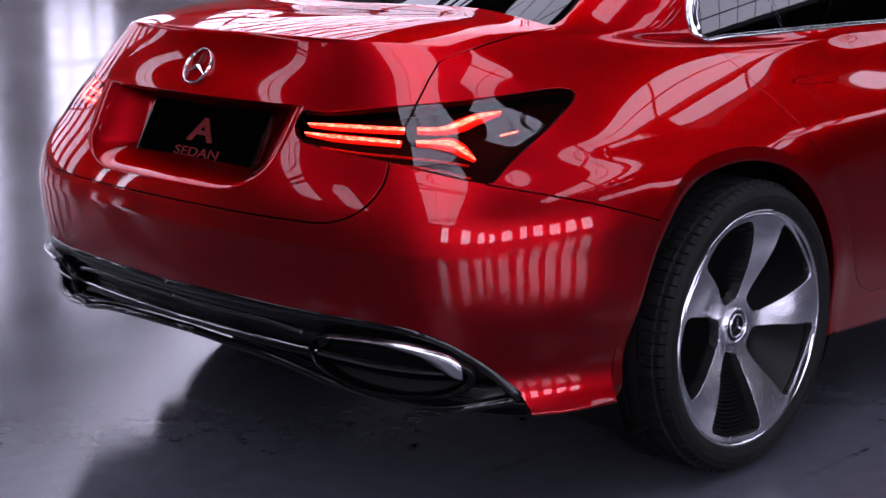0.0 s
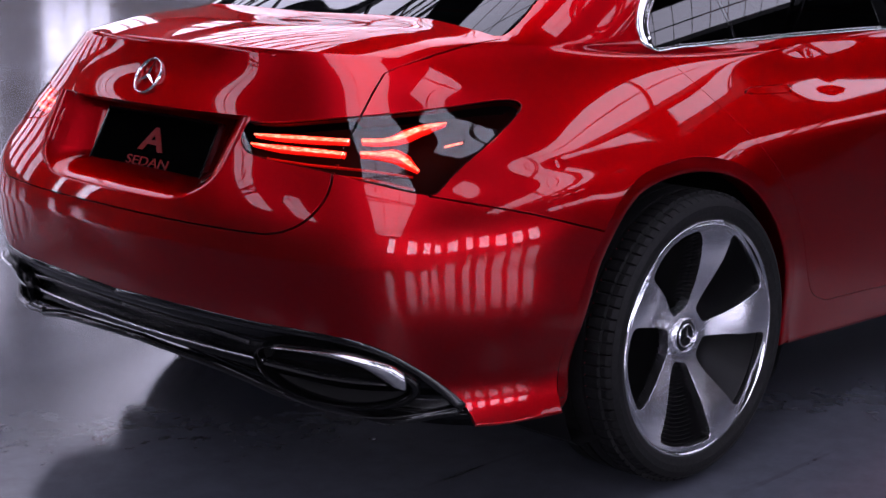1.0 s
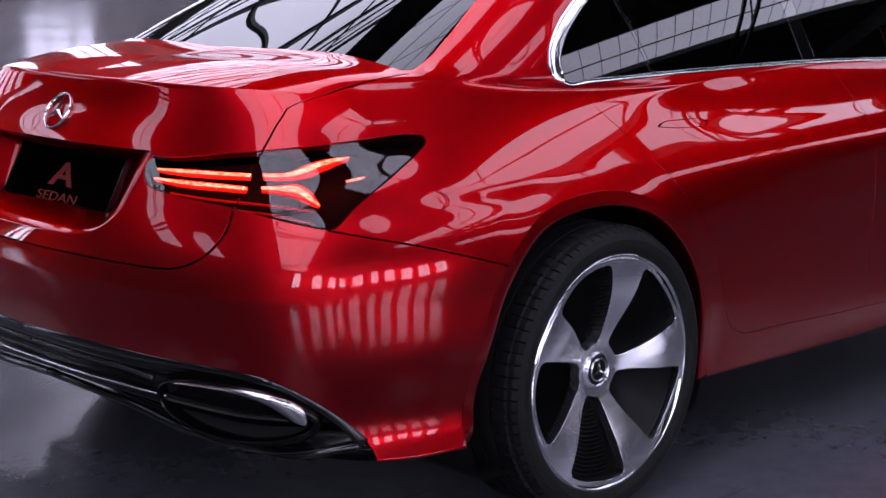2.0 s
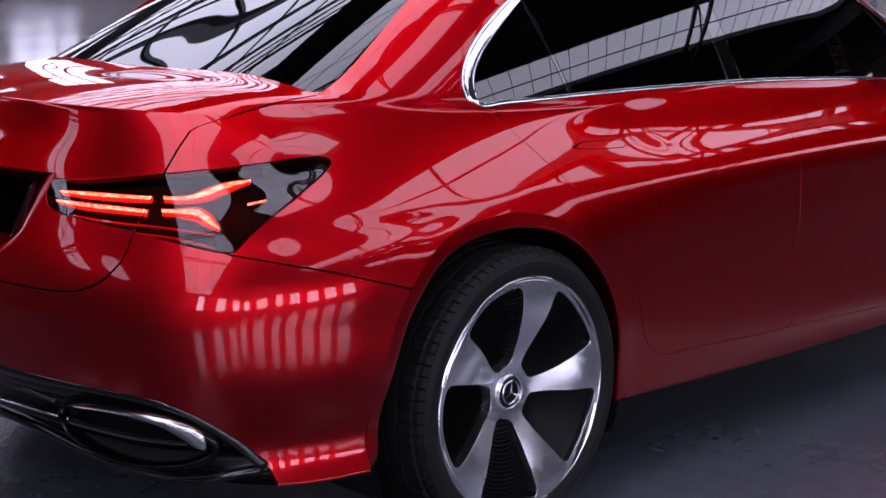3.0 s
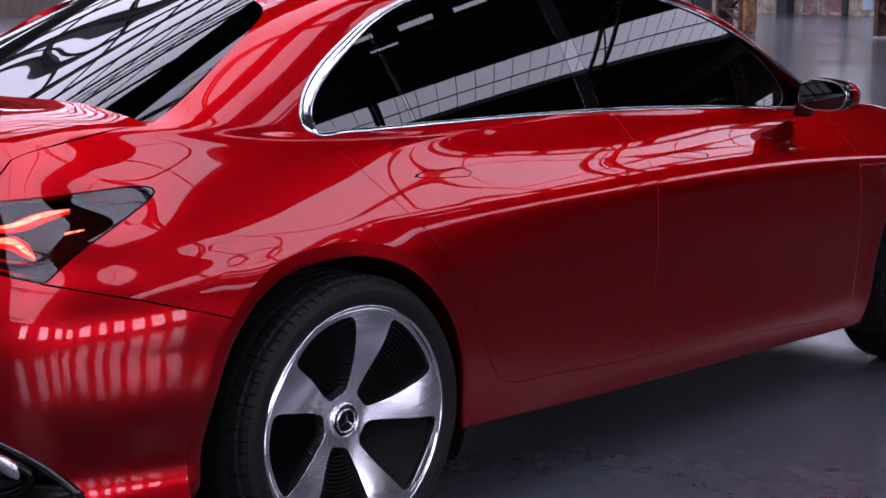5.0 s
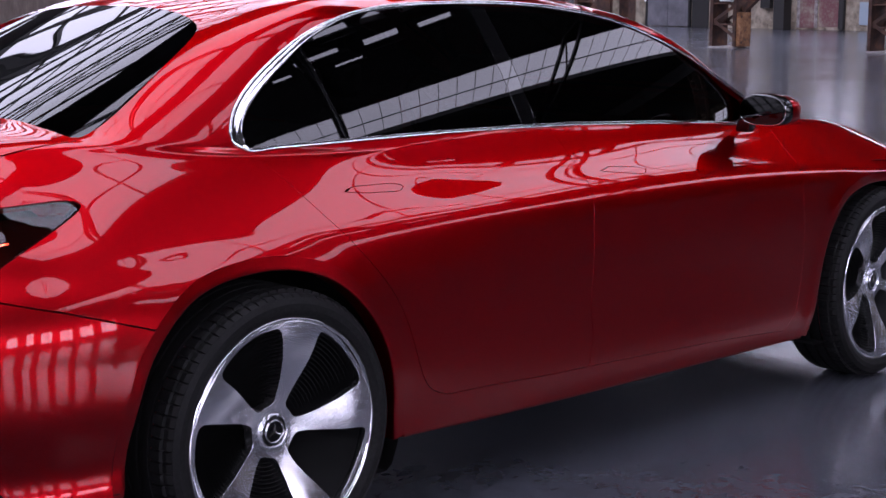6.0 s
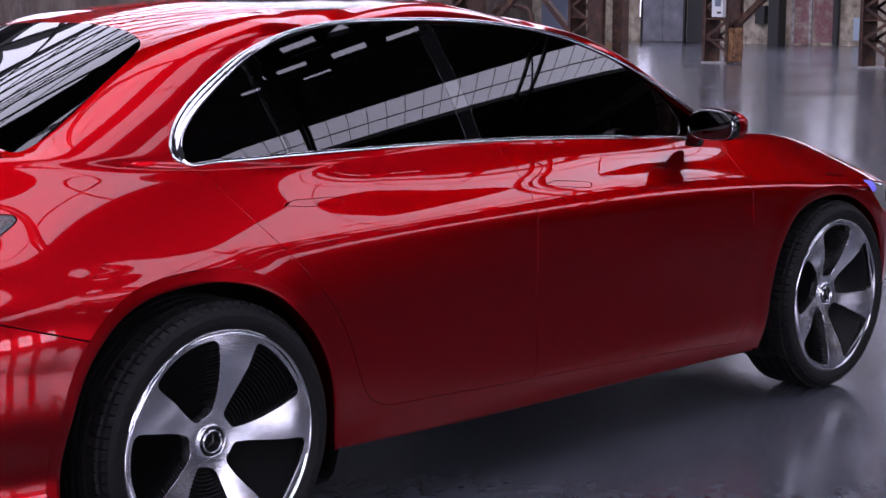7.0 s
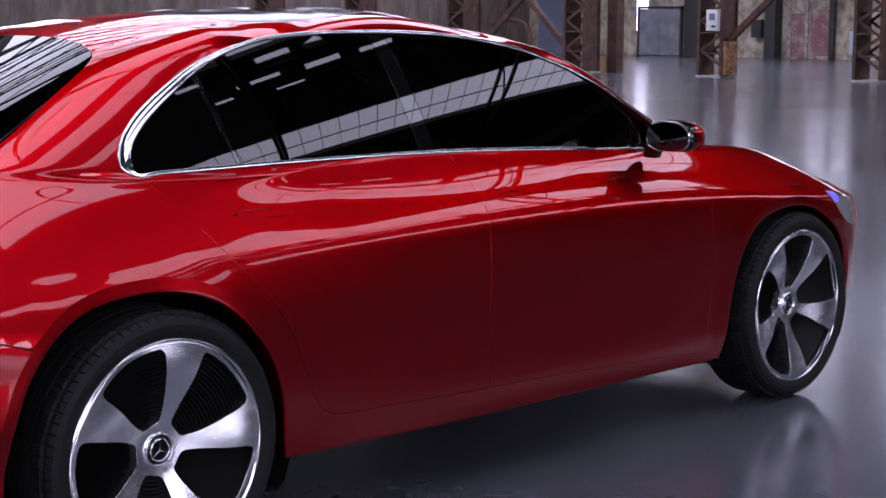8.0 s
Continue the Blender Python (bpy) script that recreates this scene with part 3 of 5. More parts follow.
def on_corner(turn, z):
    """Place and normal where the rear corner is met at a turn (as in wrap) and height."""
    a = turn / 0.62
    out = np.array([-np.cos(a), -np.sin(a), 0.0])
    p, n, _, _ = SHAPE.ray_cast(tuple(np.array([-0.25, 0, z]) + 2 * out), tuple(-out))
    p, n = np.array(p), np.array(n)
    return p, (n if n @ out > 0 else -n)


def split(sk, f, gap=0.0022):
    """The piece inside the field and the rest, with a joint of width 2 gap between them."""
    inner, rest = sk.cut(f)
    if gap:
        inner = sk.cut(f + gap)[0]
        rest = sk.cut(f - gap)[1]
    return inner, rest


def pair(sk, name, mat, label, parent=None, fold=0.012):
    """A part and its mirror image."""
    return sk.build(name, mat, parent or car, label, fold), sk.mirrored().build(name, mat, parent or car, label, fold)


FLANGE = 0.030


def flange(arch):
    """The flattened lip round a wheel arch, turned in at its edge."""
    t = np.roll(arch, -1, 0) - np.roll(arch, 1, 0)
    out = np.stack([t[:, 1], -t[:, 0]], 1) / np.linalg.norm(t, axis=1)[:, None]
    if inside_distance((arch + 0.01 * out)[:1], arch)[0] < 0:
        out = -out
    start = int(np.argmin(arch[:, 1]))
    order = np.roll(np.arange(len(arch)), -start)
    rows = []
    for i in order:
        e, o = arch[i], arch[i] + FLANGE * out[i]
        hit_o = SHAPE.ray_cast((o[0], -3, o[1]), (0, 1, 0))[0]
        hit_e = SHAPE.ray_cast((e[0], -3, e[1]), (0, 1, 0))[0]
        if hit_o is None or hit_e is None or e[1] < 0.2:
            continue
        y = 0.55 * hit_o[1] + 0.45 * hit_e[1]
        rows.append([(o[0], hit_o[1], o[1]), (0.35 * o[0] + 0.65 * e[0], 0.35 * hit_o[1] + 0.65 * y, 0.35 * o[1] + 0.65 * e[1]), (e[0], y, e[1]), (e[0] - 0.004 * out[i, 0], y + 0.004, e[1] - 0.004 * out[i, 1]), (e[0] - 0.004 * out[i, 0], y + 0.05, e[1] - 0.004 * out[i, 1])])
    rows = np.array(rows)
    for _ in range(4):
        rows[1:-1] = (rows[:-2] + 2 * rows[1:-1] + rows[2:]) / 4
    sk = skin_of(rows.transpose(1, 0, 2))
    if sk.n[: len(rows), 1].mean() > 0:
        sk.n, sk.faces = -sk.n, [g[::-1] for g in sk.faces]
    return sk


rest = half
for arch in (REAR_ARCH, FRONT_ARCH):
    pair(flange(arch), "arch_flange", paint, "glossy red lip of a wheel arch", None, 0.0)
for arch in (REAR_ARCH, FRONT_ARCH):
    f = inside_distance(rest.v[:, [0, 2]], arch)
    rest = rest.cut(np.where(rest.v[:, 1] < -0.5, f - FLANGE, 0.5))[1]

f = np.maximum(inside_distance(rest.v[:, [0, 2]], WINDOW), rest.v[:, 1] + 0.50)
side_glass, rest = split(rest, f, 0.0)
f = np.where(rest.v[:, 2] > 1.0, inside_distance(rest.v[:, :2], REAR_GLASS), 0.3)
rear_glass, rest = split(rest, f, 0.001)
f = np.where(rest.v[:, 2] > 0.9, inside_distance(rest.v[:, :2], WINDSCREEN), 0.3)
wind_glass, rest = split(rest, f, 0.001)
f = np.where(rest.v[:, 2] > 1.2, inside_distance(rest.v[:, :2], ROOF_GLASS), 0.3)
roof_glass, rest = split(rest, f, 0.002)
f = np.where(rest.v[:, 0] < -0.26, inside_distance(wrap(rest.v), LAMP), 0.3)
lamp_skin, rest = split(rest, f, 0.0015)

# diffuser
top = np.interp(np.abs(rest.v[:, 1]), [0, 0.22, 0.47, 0.653, 0.711, 0.759, 0.791, 0.818, 0.845, 0.855], [0.447, 0.452, 0.452, 0.443, 0.429, 0.395, 0.351, 0.305, 0.262, 0.2])
diffuser_skin, rest = split(rest, np.where(rest.v[:, 0] < -0.45, rest.v[:, 2] - top, 0.2), 0.0015)

# boot lid, split at its lower edge so that the hollow for the plate can be set back
f = np.where(rest.v[:, 0] < -0.316, lid_field(rest.v), 0.3)
lid, rest = split(rest, f)
lid = lid.cut(inside_distance(lid.v[:, 1:], RECESS))[1]
boot = lid.whole().build("boot_lid", paint, car, "glossy red boot lid with a lipped rear edge", 0.02)
pts = np.array([[on_rear(*hollow_yz(t, r))[0] + [hollow_depth(t, r) + 0.0005, 0, 0] for t in HOLLOW_T[::-1]] for r in HOLLOW_R])
skin_of(pts).build("plate_recess", paint, boot, "glossy red hollow round the plate", 0.0)

# rear bumper
line = np.interp(rest.v[:, 0], [-0.73, -0.712, -0.65, -0.541, -0.35, -0.25], [0.83, 0.735, 0.720, 0.693, 0.634, 0.60])
bumper, rest = split(rest, np.where(rest.v[:, 0] < -0.2, rest.v[:, 2] - line, 0.2))
bumper.whole().build("rear_bumper", paint, car, "glossy red rear bumper cover", 0.015)

# doors, sill, wing
SILL = ([0.3, 0.54, 0.76, 0.985, 1.475, 1.9, 2.3], [0.325, 0.322, 0.315, 0.302, 0.287, 0.263, 0.228])
REAR_DOOR = np.concatenate([open_curve([(0.06, 1.0), (0.085, 0.964), (0.133, 0.894), (0.19, 0.813), (0.245, 0.738), (0.32, 0.65), (0.40, 0.53), (0.45, 0.42), (0.50, 0.35), (0.57, 0.322)], 50), open_curve([(0.76, 0.316), (0.985, 0.303), (1.135, 0.298)], 10), open_curve([(1.136, 0.34), (1.134, 0.40), (1.121, 0.445), (1.109, 0.562), (1.107, 0.708), (1.114, 0.784), (1.132, 0.851), (1.122, 0.905), (1.088, 0.972), (1.07, 1.0)], 50)])
FRONT_DOOR = np.concatenate([REAR_DOOR[60:][::-1], open_curve([(1.139, 0.298), (1.3, 0.292), (1.6, 0.279), (1.9, 0.263), (2.16, 0.243)], 10), open_curve([(2.20, 0.30), (2.207, 0.48), (2.188, 0.673), (2.190, 0.773), (2.201, 0.852), (2.218, 0.918), (2.235, 1.0)], 30)])
rear_door, rest = split(rest, np.where(rest.v[:, 1] < -0.55, inside_distance(rest.v[:, [0, 2]], REAR_DOOR), 0.3), 0.0011)
front_door, rest = split(rest, np.where(rest.v[:, 1] < -0.55, inside_distance(rest.v[:, [0, 2]], FRONT_DOOR), 0.3), 0.0011)
line = np.interp(rest.v[:, 0], *SILL)
sill, rest = split(rest, np.where((rest.v[:, 0] > 0.30) & (rest.v[:, 0] < 2.4), rest.v[:, 2] - line, 0.2), 0.0)
pair(sill, "sill", paint, "glossy red sill")
nose, rest = split(rest, 2.2 - rest.v[:, 0] + np.where(rest.v[:, 2] > 0.97, 0.25, 0.0), 0.0)
HEADLAMP = closed_curve([(2.945, 0.728), (3.02, 0.722), (3.12, 0.705), (3.2, 0.68), (3.2, 0.60), (3.10, 0.60), (3.045, 0.625), (3.0, 0.665), (2.965, 0.70)], 120)
lamp_piece, nose = split(nose, np.where(nose.v[:, 1] < -0.4, inside_distance(nose.v[:, [0, 2]], HEADLAMP), 0.3), 0.001)
glow_piece, lamp_piece = lamp_piece.cut(np.maximum(lamp_piece.v[:, 0] - 3.015, 0.685 - lamp_piece.v[:, 2]))
pair(lamp_piece.moved(-0.003), "headlamp", head_glass, "clear glossy headlamp", None, 0.01)
# the lens's blue glint is built in as a small emissive patch
pair(glow_piece.moved(-0.002), "headlamp_glint", blue_glow, "blue glint on the headlamp corner, made as a glow", None, 0.01)
bonnet, wing = split(nose, -nose.v[:, 1] - np.interp(nose.v[:, 0], [2.2, 2.6, 2.9, 3.2, 3.4], [0.742, 0.722, 0.685, 0.59, 0.45]), 0.0013)
bonnet.whole().build("bonnet", paint, car, "glossy red bonnet", 0.012)
pair(wing, "front_wing", paint, "glossy red front wing")
rest.whole().build("body_shell", paint, car, "glossy red rear quarters, pillars and roof rails", 0.02)


def handle_outline(x0, x1, z, slant):
    """A slim handle with slanted ends."""
    p = [(x0, z + 0.001), (x0 + 0.05, z + 0.010), (x1 - 0.035, z + 0.012 + slant), (x1, z + 0.004 + slant), (x1 - 0.025, z - 0.007 + slant), (x0 + 0.07, z - 0.007)]
    return np.array(p)


for panel, handle, name in ((rear_door, handle_outline(0.27, 0.475, 0.862, -0.004), "rear_door"), (front_door, handle_outline(1.205, 1.41, 0.842, -0.012), "front_door")):
    grip, panel = split(panel, inside_distance(panel.v[:, [0, 2]], handle), 0.0009)
    for m in (False, True):
        d = (panel.mirrored() if m else panel).build(name, paint, car, "glossy red door with a flush handle", 0.012)
        (grip.mirrored() if m else grip).build("door_handle", paint, d, "flush red door handle", 0.008)

# dark structure under the skin
core = half.moved(-0.03)
for arch in (REAR_ARCH, FRONT_ARCH):
    f = inside_distance(core.v[:, [0, 2]], arch)
    core = core.cut(np.where(core.v[:, 1] < -0.45, f - 0.012, 0.5))[1]
core = core.cut(core.v[:, 2] - np.interp(core.v[:, 0], [-0.5, 1.0, 1.6, 2.4, 3.5], [0.93, 0.90, 0.84, 0.74, 0.55]))[0]
hole = inside_distance(core.v[:, 1:], RECESS) - 0.01
core = core.cut(np.where(core.v[:, 0] < -0.5, hole, 0.3))[1]
lampfield = inside_distance(wrap(core.v), LAMP)
core = core.cut(np.where(core.v[:, 0] < -0.26, lampfield, 0.3))[1]
inner, core = core.cut(np.maximum(np.abs(core.v[:, 0] - 1.25) - 1.1, 0.30 - core.v[:, 2]))
pair(inner.moved(0.012), "inner_body", paint, "red painted body behind the door joints", None, 0.0)
core.whole().build("underbody", matte_black, car, "black structure behind the panels", 0.0)
bm = bmesh.new()
box(bm, (-0.5, -0.62, 0.19), (3.2, 0.62, 0.34), 0.02)
part("floor_pan", bm, matte_black, car, "black underside of the car")
for cx in (0.0, 2.73):
    for s in (1, -1):
        v, f = revolve([(0.30, 0.34), (0.42, 0.34), (0.42, 0.03)], 60)
        v = v[:, :] * [1, -1, 1] if s < 0 else v
        v = v + np.array([cx, -0.90 if s > 0 else 0.90, 0.345])
        v[:, 2] = np.maximum(v[:, 2], 0.16)
        mesh_object("wheel_house", v, f, matte_black, car, "black wheel housing")

# windows, faired into smooth sheets
def on_glass(x, z):
    """Place and normal of the side glass at x, z."""
    t, tx, tz = side_terms(x, z)
    y, nx, nz = t @ sheet_fit, tx @ sheet_fit, tz @ sheet_fit
    n = np.stack([nx, -np.ones_like(nx), nz], -1)
    return np.stack([x, y, z], -1), n / np.linalg.norm(n, axis=-1)[..., None]


side_glass.v, side_glass.n = on_glass(side_glass.v[:, 0], side_glass.v[:, 2])


def rear_terms(x, y):
    o, q = np.ones_like(x), y * y
    return np.stack([o, x, x * x, q, x * q, q * q], -1), np.stack([0 * o, o, 2 * x, 0 * o, q, 0 * o], -1), np.stack([0 * o, 0 * o, 0 * o, 2 * y, 2 * x * y, 4 * y * q], -1)


rear_fit = np.linalg.lstsq(rear_terms(rear_glass.v[:, 0], rear_glass.v[:, 1])[0], rear_glass.v[:, 2], rcond=None)[0]
t, tx, ty = rear_terms(rear_glass.v[:, 0], rear_glass.v[:, 1])
bow = np.abs(rear_glass.v[:, 1]) / 0.58
rear_glass.v[:, 2] = t @ rear_fit - 0.004 * bow**4
n = np.stack([-(tx @ rear_fit), -(ty @ rear_fit) + (0.004 * 4 / 0.58 * bow**3 + 0.10 * bow**2) * np.sign(rear_glass.v[:, 1]), np.ones(len(t))], 1)
rear_glass.n = n / np.linalg.norm(n, axis=1)[:, None]


def pillar_field(v, where, lean, half_width):
    return np.abs(v[:, 0] - where - lean * (v[:, 2] - 1.1)) - half_width


bars, panes = split(side_glass, pillar_field(side_glass.v, 1.005, -0.22, 0.030), 0.001)
bars2, panes = split(panes, pillar_field(panes.v, 0.345, -0.25, 0.006), 0.001)
rear_part, front_part = panes.cut(panes.v[:, 0] - 1.005 + 0.22 * (panes.v[:, 2] - 1.1))
quarter, mid = rear_part.cut(rear_part.v[:, 0] - 0.345 + 0.25 * (rear_part.v[:, 2] - 1.1))
for sk, name, mat, label in ((quarter, "quarter_window", glass, "dark tinted quarter window"), (mid, "rear_door_window", glass, "dark tinted rear door window"), (front_part, "front_door_window", glass, "dark tinted front door window"), (bars, "pillar_cover", pillar_black, "gloss black pillar cover"), (bars2, "window_divider", pillar_black, "thin black window divider")):
    pair(sk.moved(-0.004), name, mat, label, None, 0.004)
rear_glass.moved(-0.002).whole().build("rear_window", glass, car, "dark tinted rear window with mirror-like shine", 0.004)
wind_glass.moved(-0.002).whole().build("windscreen", glass, car, "dark tinted windscreen", 0.004)
roof_glass.whole().build("roof_panel", gloss_black, car, "gloss black roof panel", 0.004)

# bright window surround: wide at the rear corner, slim elsewhere
path, norm = [], []
for x, z in WINDOW:
    p, n = on_side(x, z)
    path.append(p)
    norm.append(n)
path, norm = np.array(path), np.array(norm)
sheet_p, sheet_n = on_glass(WINDOW[:, 0], WINDOW[:, 1])
path[:, 1] = np.minimum(path[:, 1], sheet_p[:, 1] + 0.004)
norm = sheet_n
for _ in range(6):
    path = (np.roll(path, 1, 0) + 2 * path + np.roll(path, -1, 0)) / 4
    norm = (np.roll(norm, 1, 0) + 2 * norm + np.roll(norm, -1, 0)) / 4
wide = 0.011 + 0.026 * smoothstep(0.55, 0.08, WINDOW[:, 0]) * smoothstep(0.972, 0.99, WINDOW[:, 1])
shape = np.array([(-0.5, -0.3), (-0.46, 0.22), (-0.3, 0.30), (-0.05, 0.10), (0.05, 0.10), (0.3, 0.30), (0.46, 0.22), (0.5, -0.3)])
v, f = sweep(path, norm, shape[None] * np.stack([wide, np.full(len(wide), 0.016)], 1)[:, None], True)
mesh_object("window_surround", v, f, chrome, car, "bright chrome window surround", smooth=True)
mesh_object("window_surround", v * [1, -1, 1], [g[::-1] for g in f], chrome, car, "bright chrome window surround", smooth=True)

# inside: seats, dashboard and steering wheel behind the dark glass
for x, y in ((0.55, -0.36), (0.55, 0.36), (1.35, -0.36), (1.35, 0.36)):
    bm = bmesh.new()
    box(bm, (x - 0.10, y - 0.24, 0.40), (x + 0.06, y + 0.24, 0.98), 0.05, Matrix.Rotation(0.0, 4, "Y"))
    box(bm, (x - 0.02, y - 0.25, 0.36), (x + 0.48, y + 0.25, 0.52), 0.05)
    box(bm, (x - 0.13, y - 0.13, 1.0), (x - 0.03, y + 0.13, 1.15), 0.04)
    part("seat", bm, seat_cloth, car, "dark seat with a headrest", True)
bm = bmesh.new()
box(bm, (1.85, -0.6, 0.62), (2.2, 0.6, 0.88), 0.06)
part("dashboard", bm, seat_cloth, car, "dark dashboard", True)
v, f = revolve([(0.175 + 0.014 * np.cos(a), 0.014 * np.sin(a)) for a in np.linspace(0, 2 * np.pi, 9)], 48)
steering = mesh_object("steering_wheel", v, f, gloss_black, car, "black steering wheel", smooth=True)
steering.matrix_local = pose(1.82, 0.36, 0.90, 0, 0, 90) @ pose(0, 0, 0, -25)


# ---- wheels ----
RIM, TYRE = 0.272, 0.336
HUB_IN = 0.045


def make_wheel(spoke_turn):
    """A wheel with its outer face towards -y, its middle at the origin."""
    wheel = new("wheel")
    wheel.parent = car
    tagged(wheel, "low-profile tyre on a polished five-spoke alloy wheel")
    # tyre: sidewall, shoulder blocks and grooved tread
    prof = [(0.262, 0.03), (0.268, 0.004), (0.276, -0.004), (0.290, -0.010), (0.305, -0.011), (0.318, -0.004), (0.326, 0.008), (0.331, 0.022)]
    tread = []
    for k, (a, b) in enumerate(((0.022, 0.058), (0.066, 0.100), (0.108, 0.140), (0.148, 0.182))):
        tread += [(0.327, a - 0.001), (0.335, a), (0.336, (a + b) / 2), (0.335, b), (0.327, b + 0.001)]
    prof = prof[:-1] + tread + [(0.331, 0.19), (0.320, 0.205), (0.30, 0.21), (0.262, 0.19)]
    count = 720
    v, f = revolve(prof, count)
    k = len(prof)
    v = v.reshape(count, k, 3)
    blocks = [j for j, (r, y) in enumerate(prof) if 0.006 < y < 0.06 and r > 0.32]
    for i in range(0, count, 9):
        for j in blocks:
            v[i, j, [0, 2]] *= 0.978
    mesh_object("tyre", v.reshape(-1, 3), f, rubber, wheel, "black low-profile tyre with grooved tread", smooth=False)
    for y, m in ((0.062, red_mark), (0.104, green_mark)):
        vv, ff = revolve([(0.3275, y - 0.002), (0.3285, y), (0.3275, y + 0.002)], 120)
        mesh_object("tread_line", vv, ff, m, wheel, "thin coloured line in the tyre tread")
    # polished face with five openings
    rr = np.concatenate([np.linspace(0.028, 0.255, 60), np.linspace(0.258, RIM, 8)])
    na = 360
    ang = np.linspace(0, 2 * np.pi, na, endpoint=False)
    depth = HUB_IN * (1 - smoothstep(0.03, 0.25, rr)) ** 1.15 + 0.010 * smoothstep(0.262, RIM, rr)
    spoke = np.cos(5 * (ang - spoke_turn))
    crown = 0.006 * np.outer(smoothstep(0.05, 0.2, rr), spoke)
    pts = np.stack([np.outer(rr, np.cos(ang)), depth[:, None] - crown, np.outer(rr, np.sin(ang))], -1)
    pts = np.concatenate([pts, pts[:, :1]], 1)
    sk = skin_of(pts)
    if sk.n[:, 1].mean() > 0:
        sk.n, sk.faces = -sk.n, [g[::-1] for g in sk.faces]
    x, z = sk.v[:, 0], sk.v[:, 2]
    r, a = np.hypot(x, z), np.arctan2(z, x)
    bend = 0.10 * (r / 0.25 - 0.35)
    d = (a - spoke_turn - bend + np.pi / 5) % (2 * np.pi / 5) - np.pi / 5
    d = np.abs(d)
    gap = np.pi / 5 - d
    width = 0.017 + 0.036 * smoothstep(0.06, 0.27, r) + 0.03 * np.clip((r - 0.2) / 0.06, 0, 1) ** 3 * 0.4
    q = np.stack([width - d * r, r - 0.252, 0.062 - r], 1)
    round_ = 0.014
    e = np.maximum(q + round_, 0)
    f_open = np.linalg.norm(e, axis=1) + np.minimum((q + round_).max(axis=1), 0) - round_
    hole, face = sk.cut(f_open)
    face.build("rim_face", satin, wheel, "polished aluminium wheel face with five twisted spokes", 0.028)
    # chrome lip
    vv, ff = revolve([(0.264, 0.002), (0.267, -0.003), (0.271, -0.003), (0.274, 0.004), (0.270, 0.012)], 120)
    mesh_object("rim_lip", vv, ff, chrome, wheel, "bright polished rim lip", smooth=True)
    # dark fins behind the openings
    prof = [(0.03, 0.085), (0.054, 0.08)]
    for k in range(22):
        r0, y0 = 0.055 + 0.0093 * k, 0.078 - 0.0026 * k
        prof += [(r0, y0), (r0 + 0.004, y0 - 0.010), (r0 + 0.0055, y0 - 0.001)]
    prof += [(0.262, 0.02)]
    vv, ff = revolve(prof, 120)
    mesh_object("fin_disc", vv, ff, rib_black, wheel, "black ribbed disc behind the spokes")
    # hub cap with ring and three arms
    y = HUB_IN - 0.007
    vv, ff = revolve([(0.001, y + 0.001), (0.026, y + 0.001), (0.036, y + 0.003), (0.038, y + 0.02)], 48)
    cap = mesh_object("hub_cap", vv, ff, gloss_black, wheel, "black hub cap with a bright three-armed emblem", smooth=True)
    vv, ff = revolve([(0.0355, y + 0.004), (0.037, y + 0.0005), (0.0395, y + 0.0005), (0.041, y + 0.004), (0.042, y + 0.012)], 48)
    mesh_object("cap_ring", vv, ff, satin, cap, "", smooth=True)
    vv, ff = revolve([(0.0245, y + 0.002), (0.0255, y - 0.0015), (0.0270, y - 0.0015), (0.028, y + 0.002)], 48)
    mesh_object("emblem_ring", vv, ff, chrome, cap, "", smooth=True)
    star(cap, Matrix.Translation((0, y + 0.0005, 0)), 0.0258, 0.003)
    return wheel


def star(parent, m, r, thick):
    """A plain three-armed emblem in the xz plane, facing -y."""
    v, f = [(0, -thick * 1.6, 0)], []
    for k in range(6):
        a = np.pi / 2 + k * np.pi / 3
        q = r if k % 2 == 0 else r * 0.12
        v.append((q * np.cos(a), -thick * 0.3, q * np.sin(a)))
    for k in range(6):
        v.append((v[1 + k][0], 0.001, v[1 + k][2]))
    for k in range(6):
        a, b = 1 + k, 1 + (k + 1) % 6
        f += [[0, a, b], [a, a + 6, b + 6, b]]
    v = [m @ Vector(p) for p in v]
    return mesh_object("emblem_arms", v, f, chrome, parent, "")




wheel = make_wheel(radians(75))
wheel.location = (0, -0.917, 0.336)
front = make_wheel(radians(54))
front.location = (2.73, -0.917, 0.336)
for x, w in ((0.0, wheel), (2.73, front)):
    copy_thing(w, pose(x, 0.917, 0.336, 0, 0, 180))


# ---- tail lamps ----

def bar(points, depth, w, h, name, mat, parent, label):
    """A light bar that follows the lens at a depth behind it; points: turn and height."""
    c = open_curve(points, 36) if len(points) > 2 else np.array(points)
    p, n = zip(*(on_corner(t, z) for t, z in c))
    p, n = np.array(p), np.array(n)
    for _ in range(3):
        p[1:-1] = (p[:-2] + 2 * p[1:-1] + p[2:]) / 4
    ww = np.interp(np.linspace(0, 1, len(c)), np.linspace(0, 1, len(w)), w)
    sec = np.stack([oval(a, h, 8) for a in ww])
    v, f = sweep(p - n * depth, n, sec)
    out = []
    for m in (1, -1):
        out.append(mesh_object(name, v * [1, m, 1], [g[::-1] for g in f] if m < 0 else f, mat, parent[0 if m > 0 else 1], label, smooth=True))
    return out


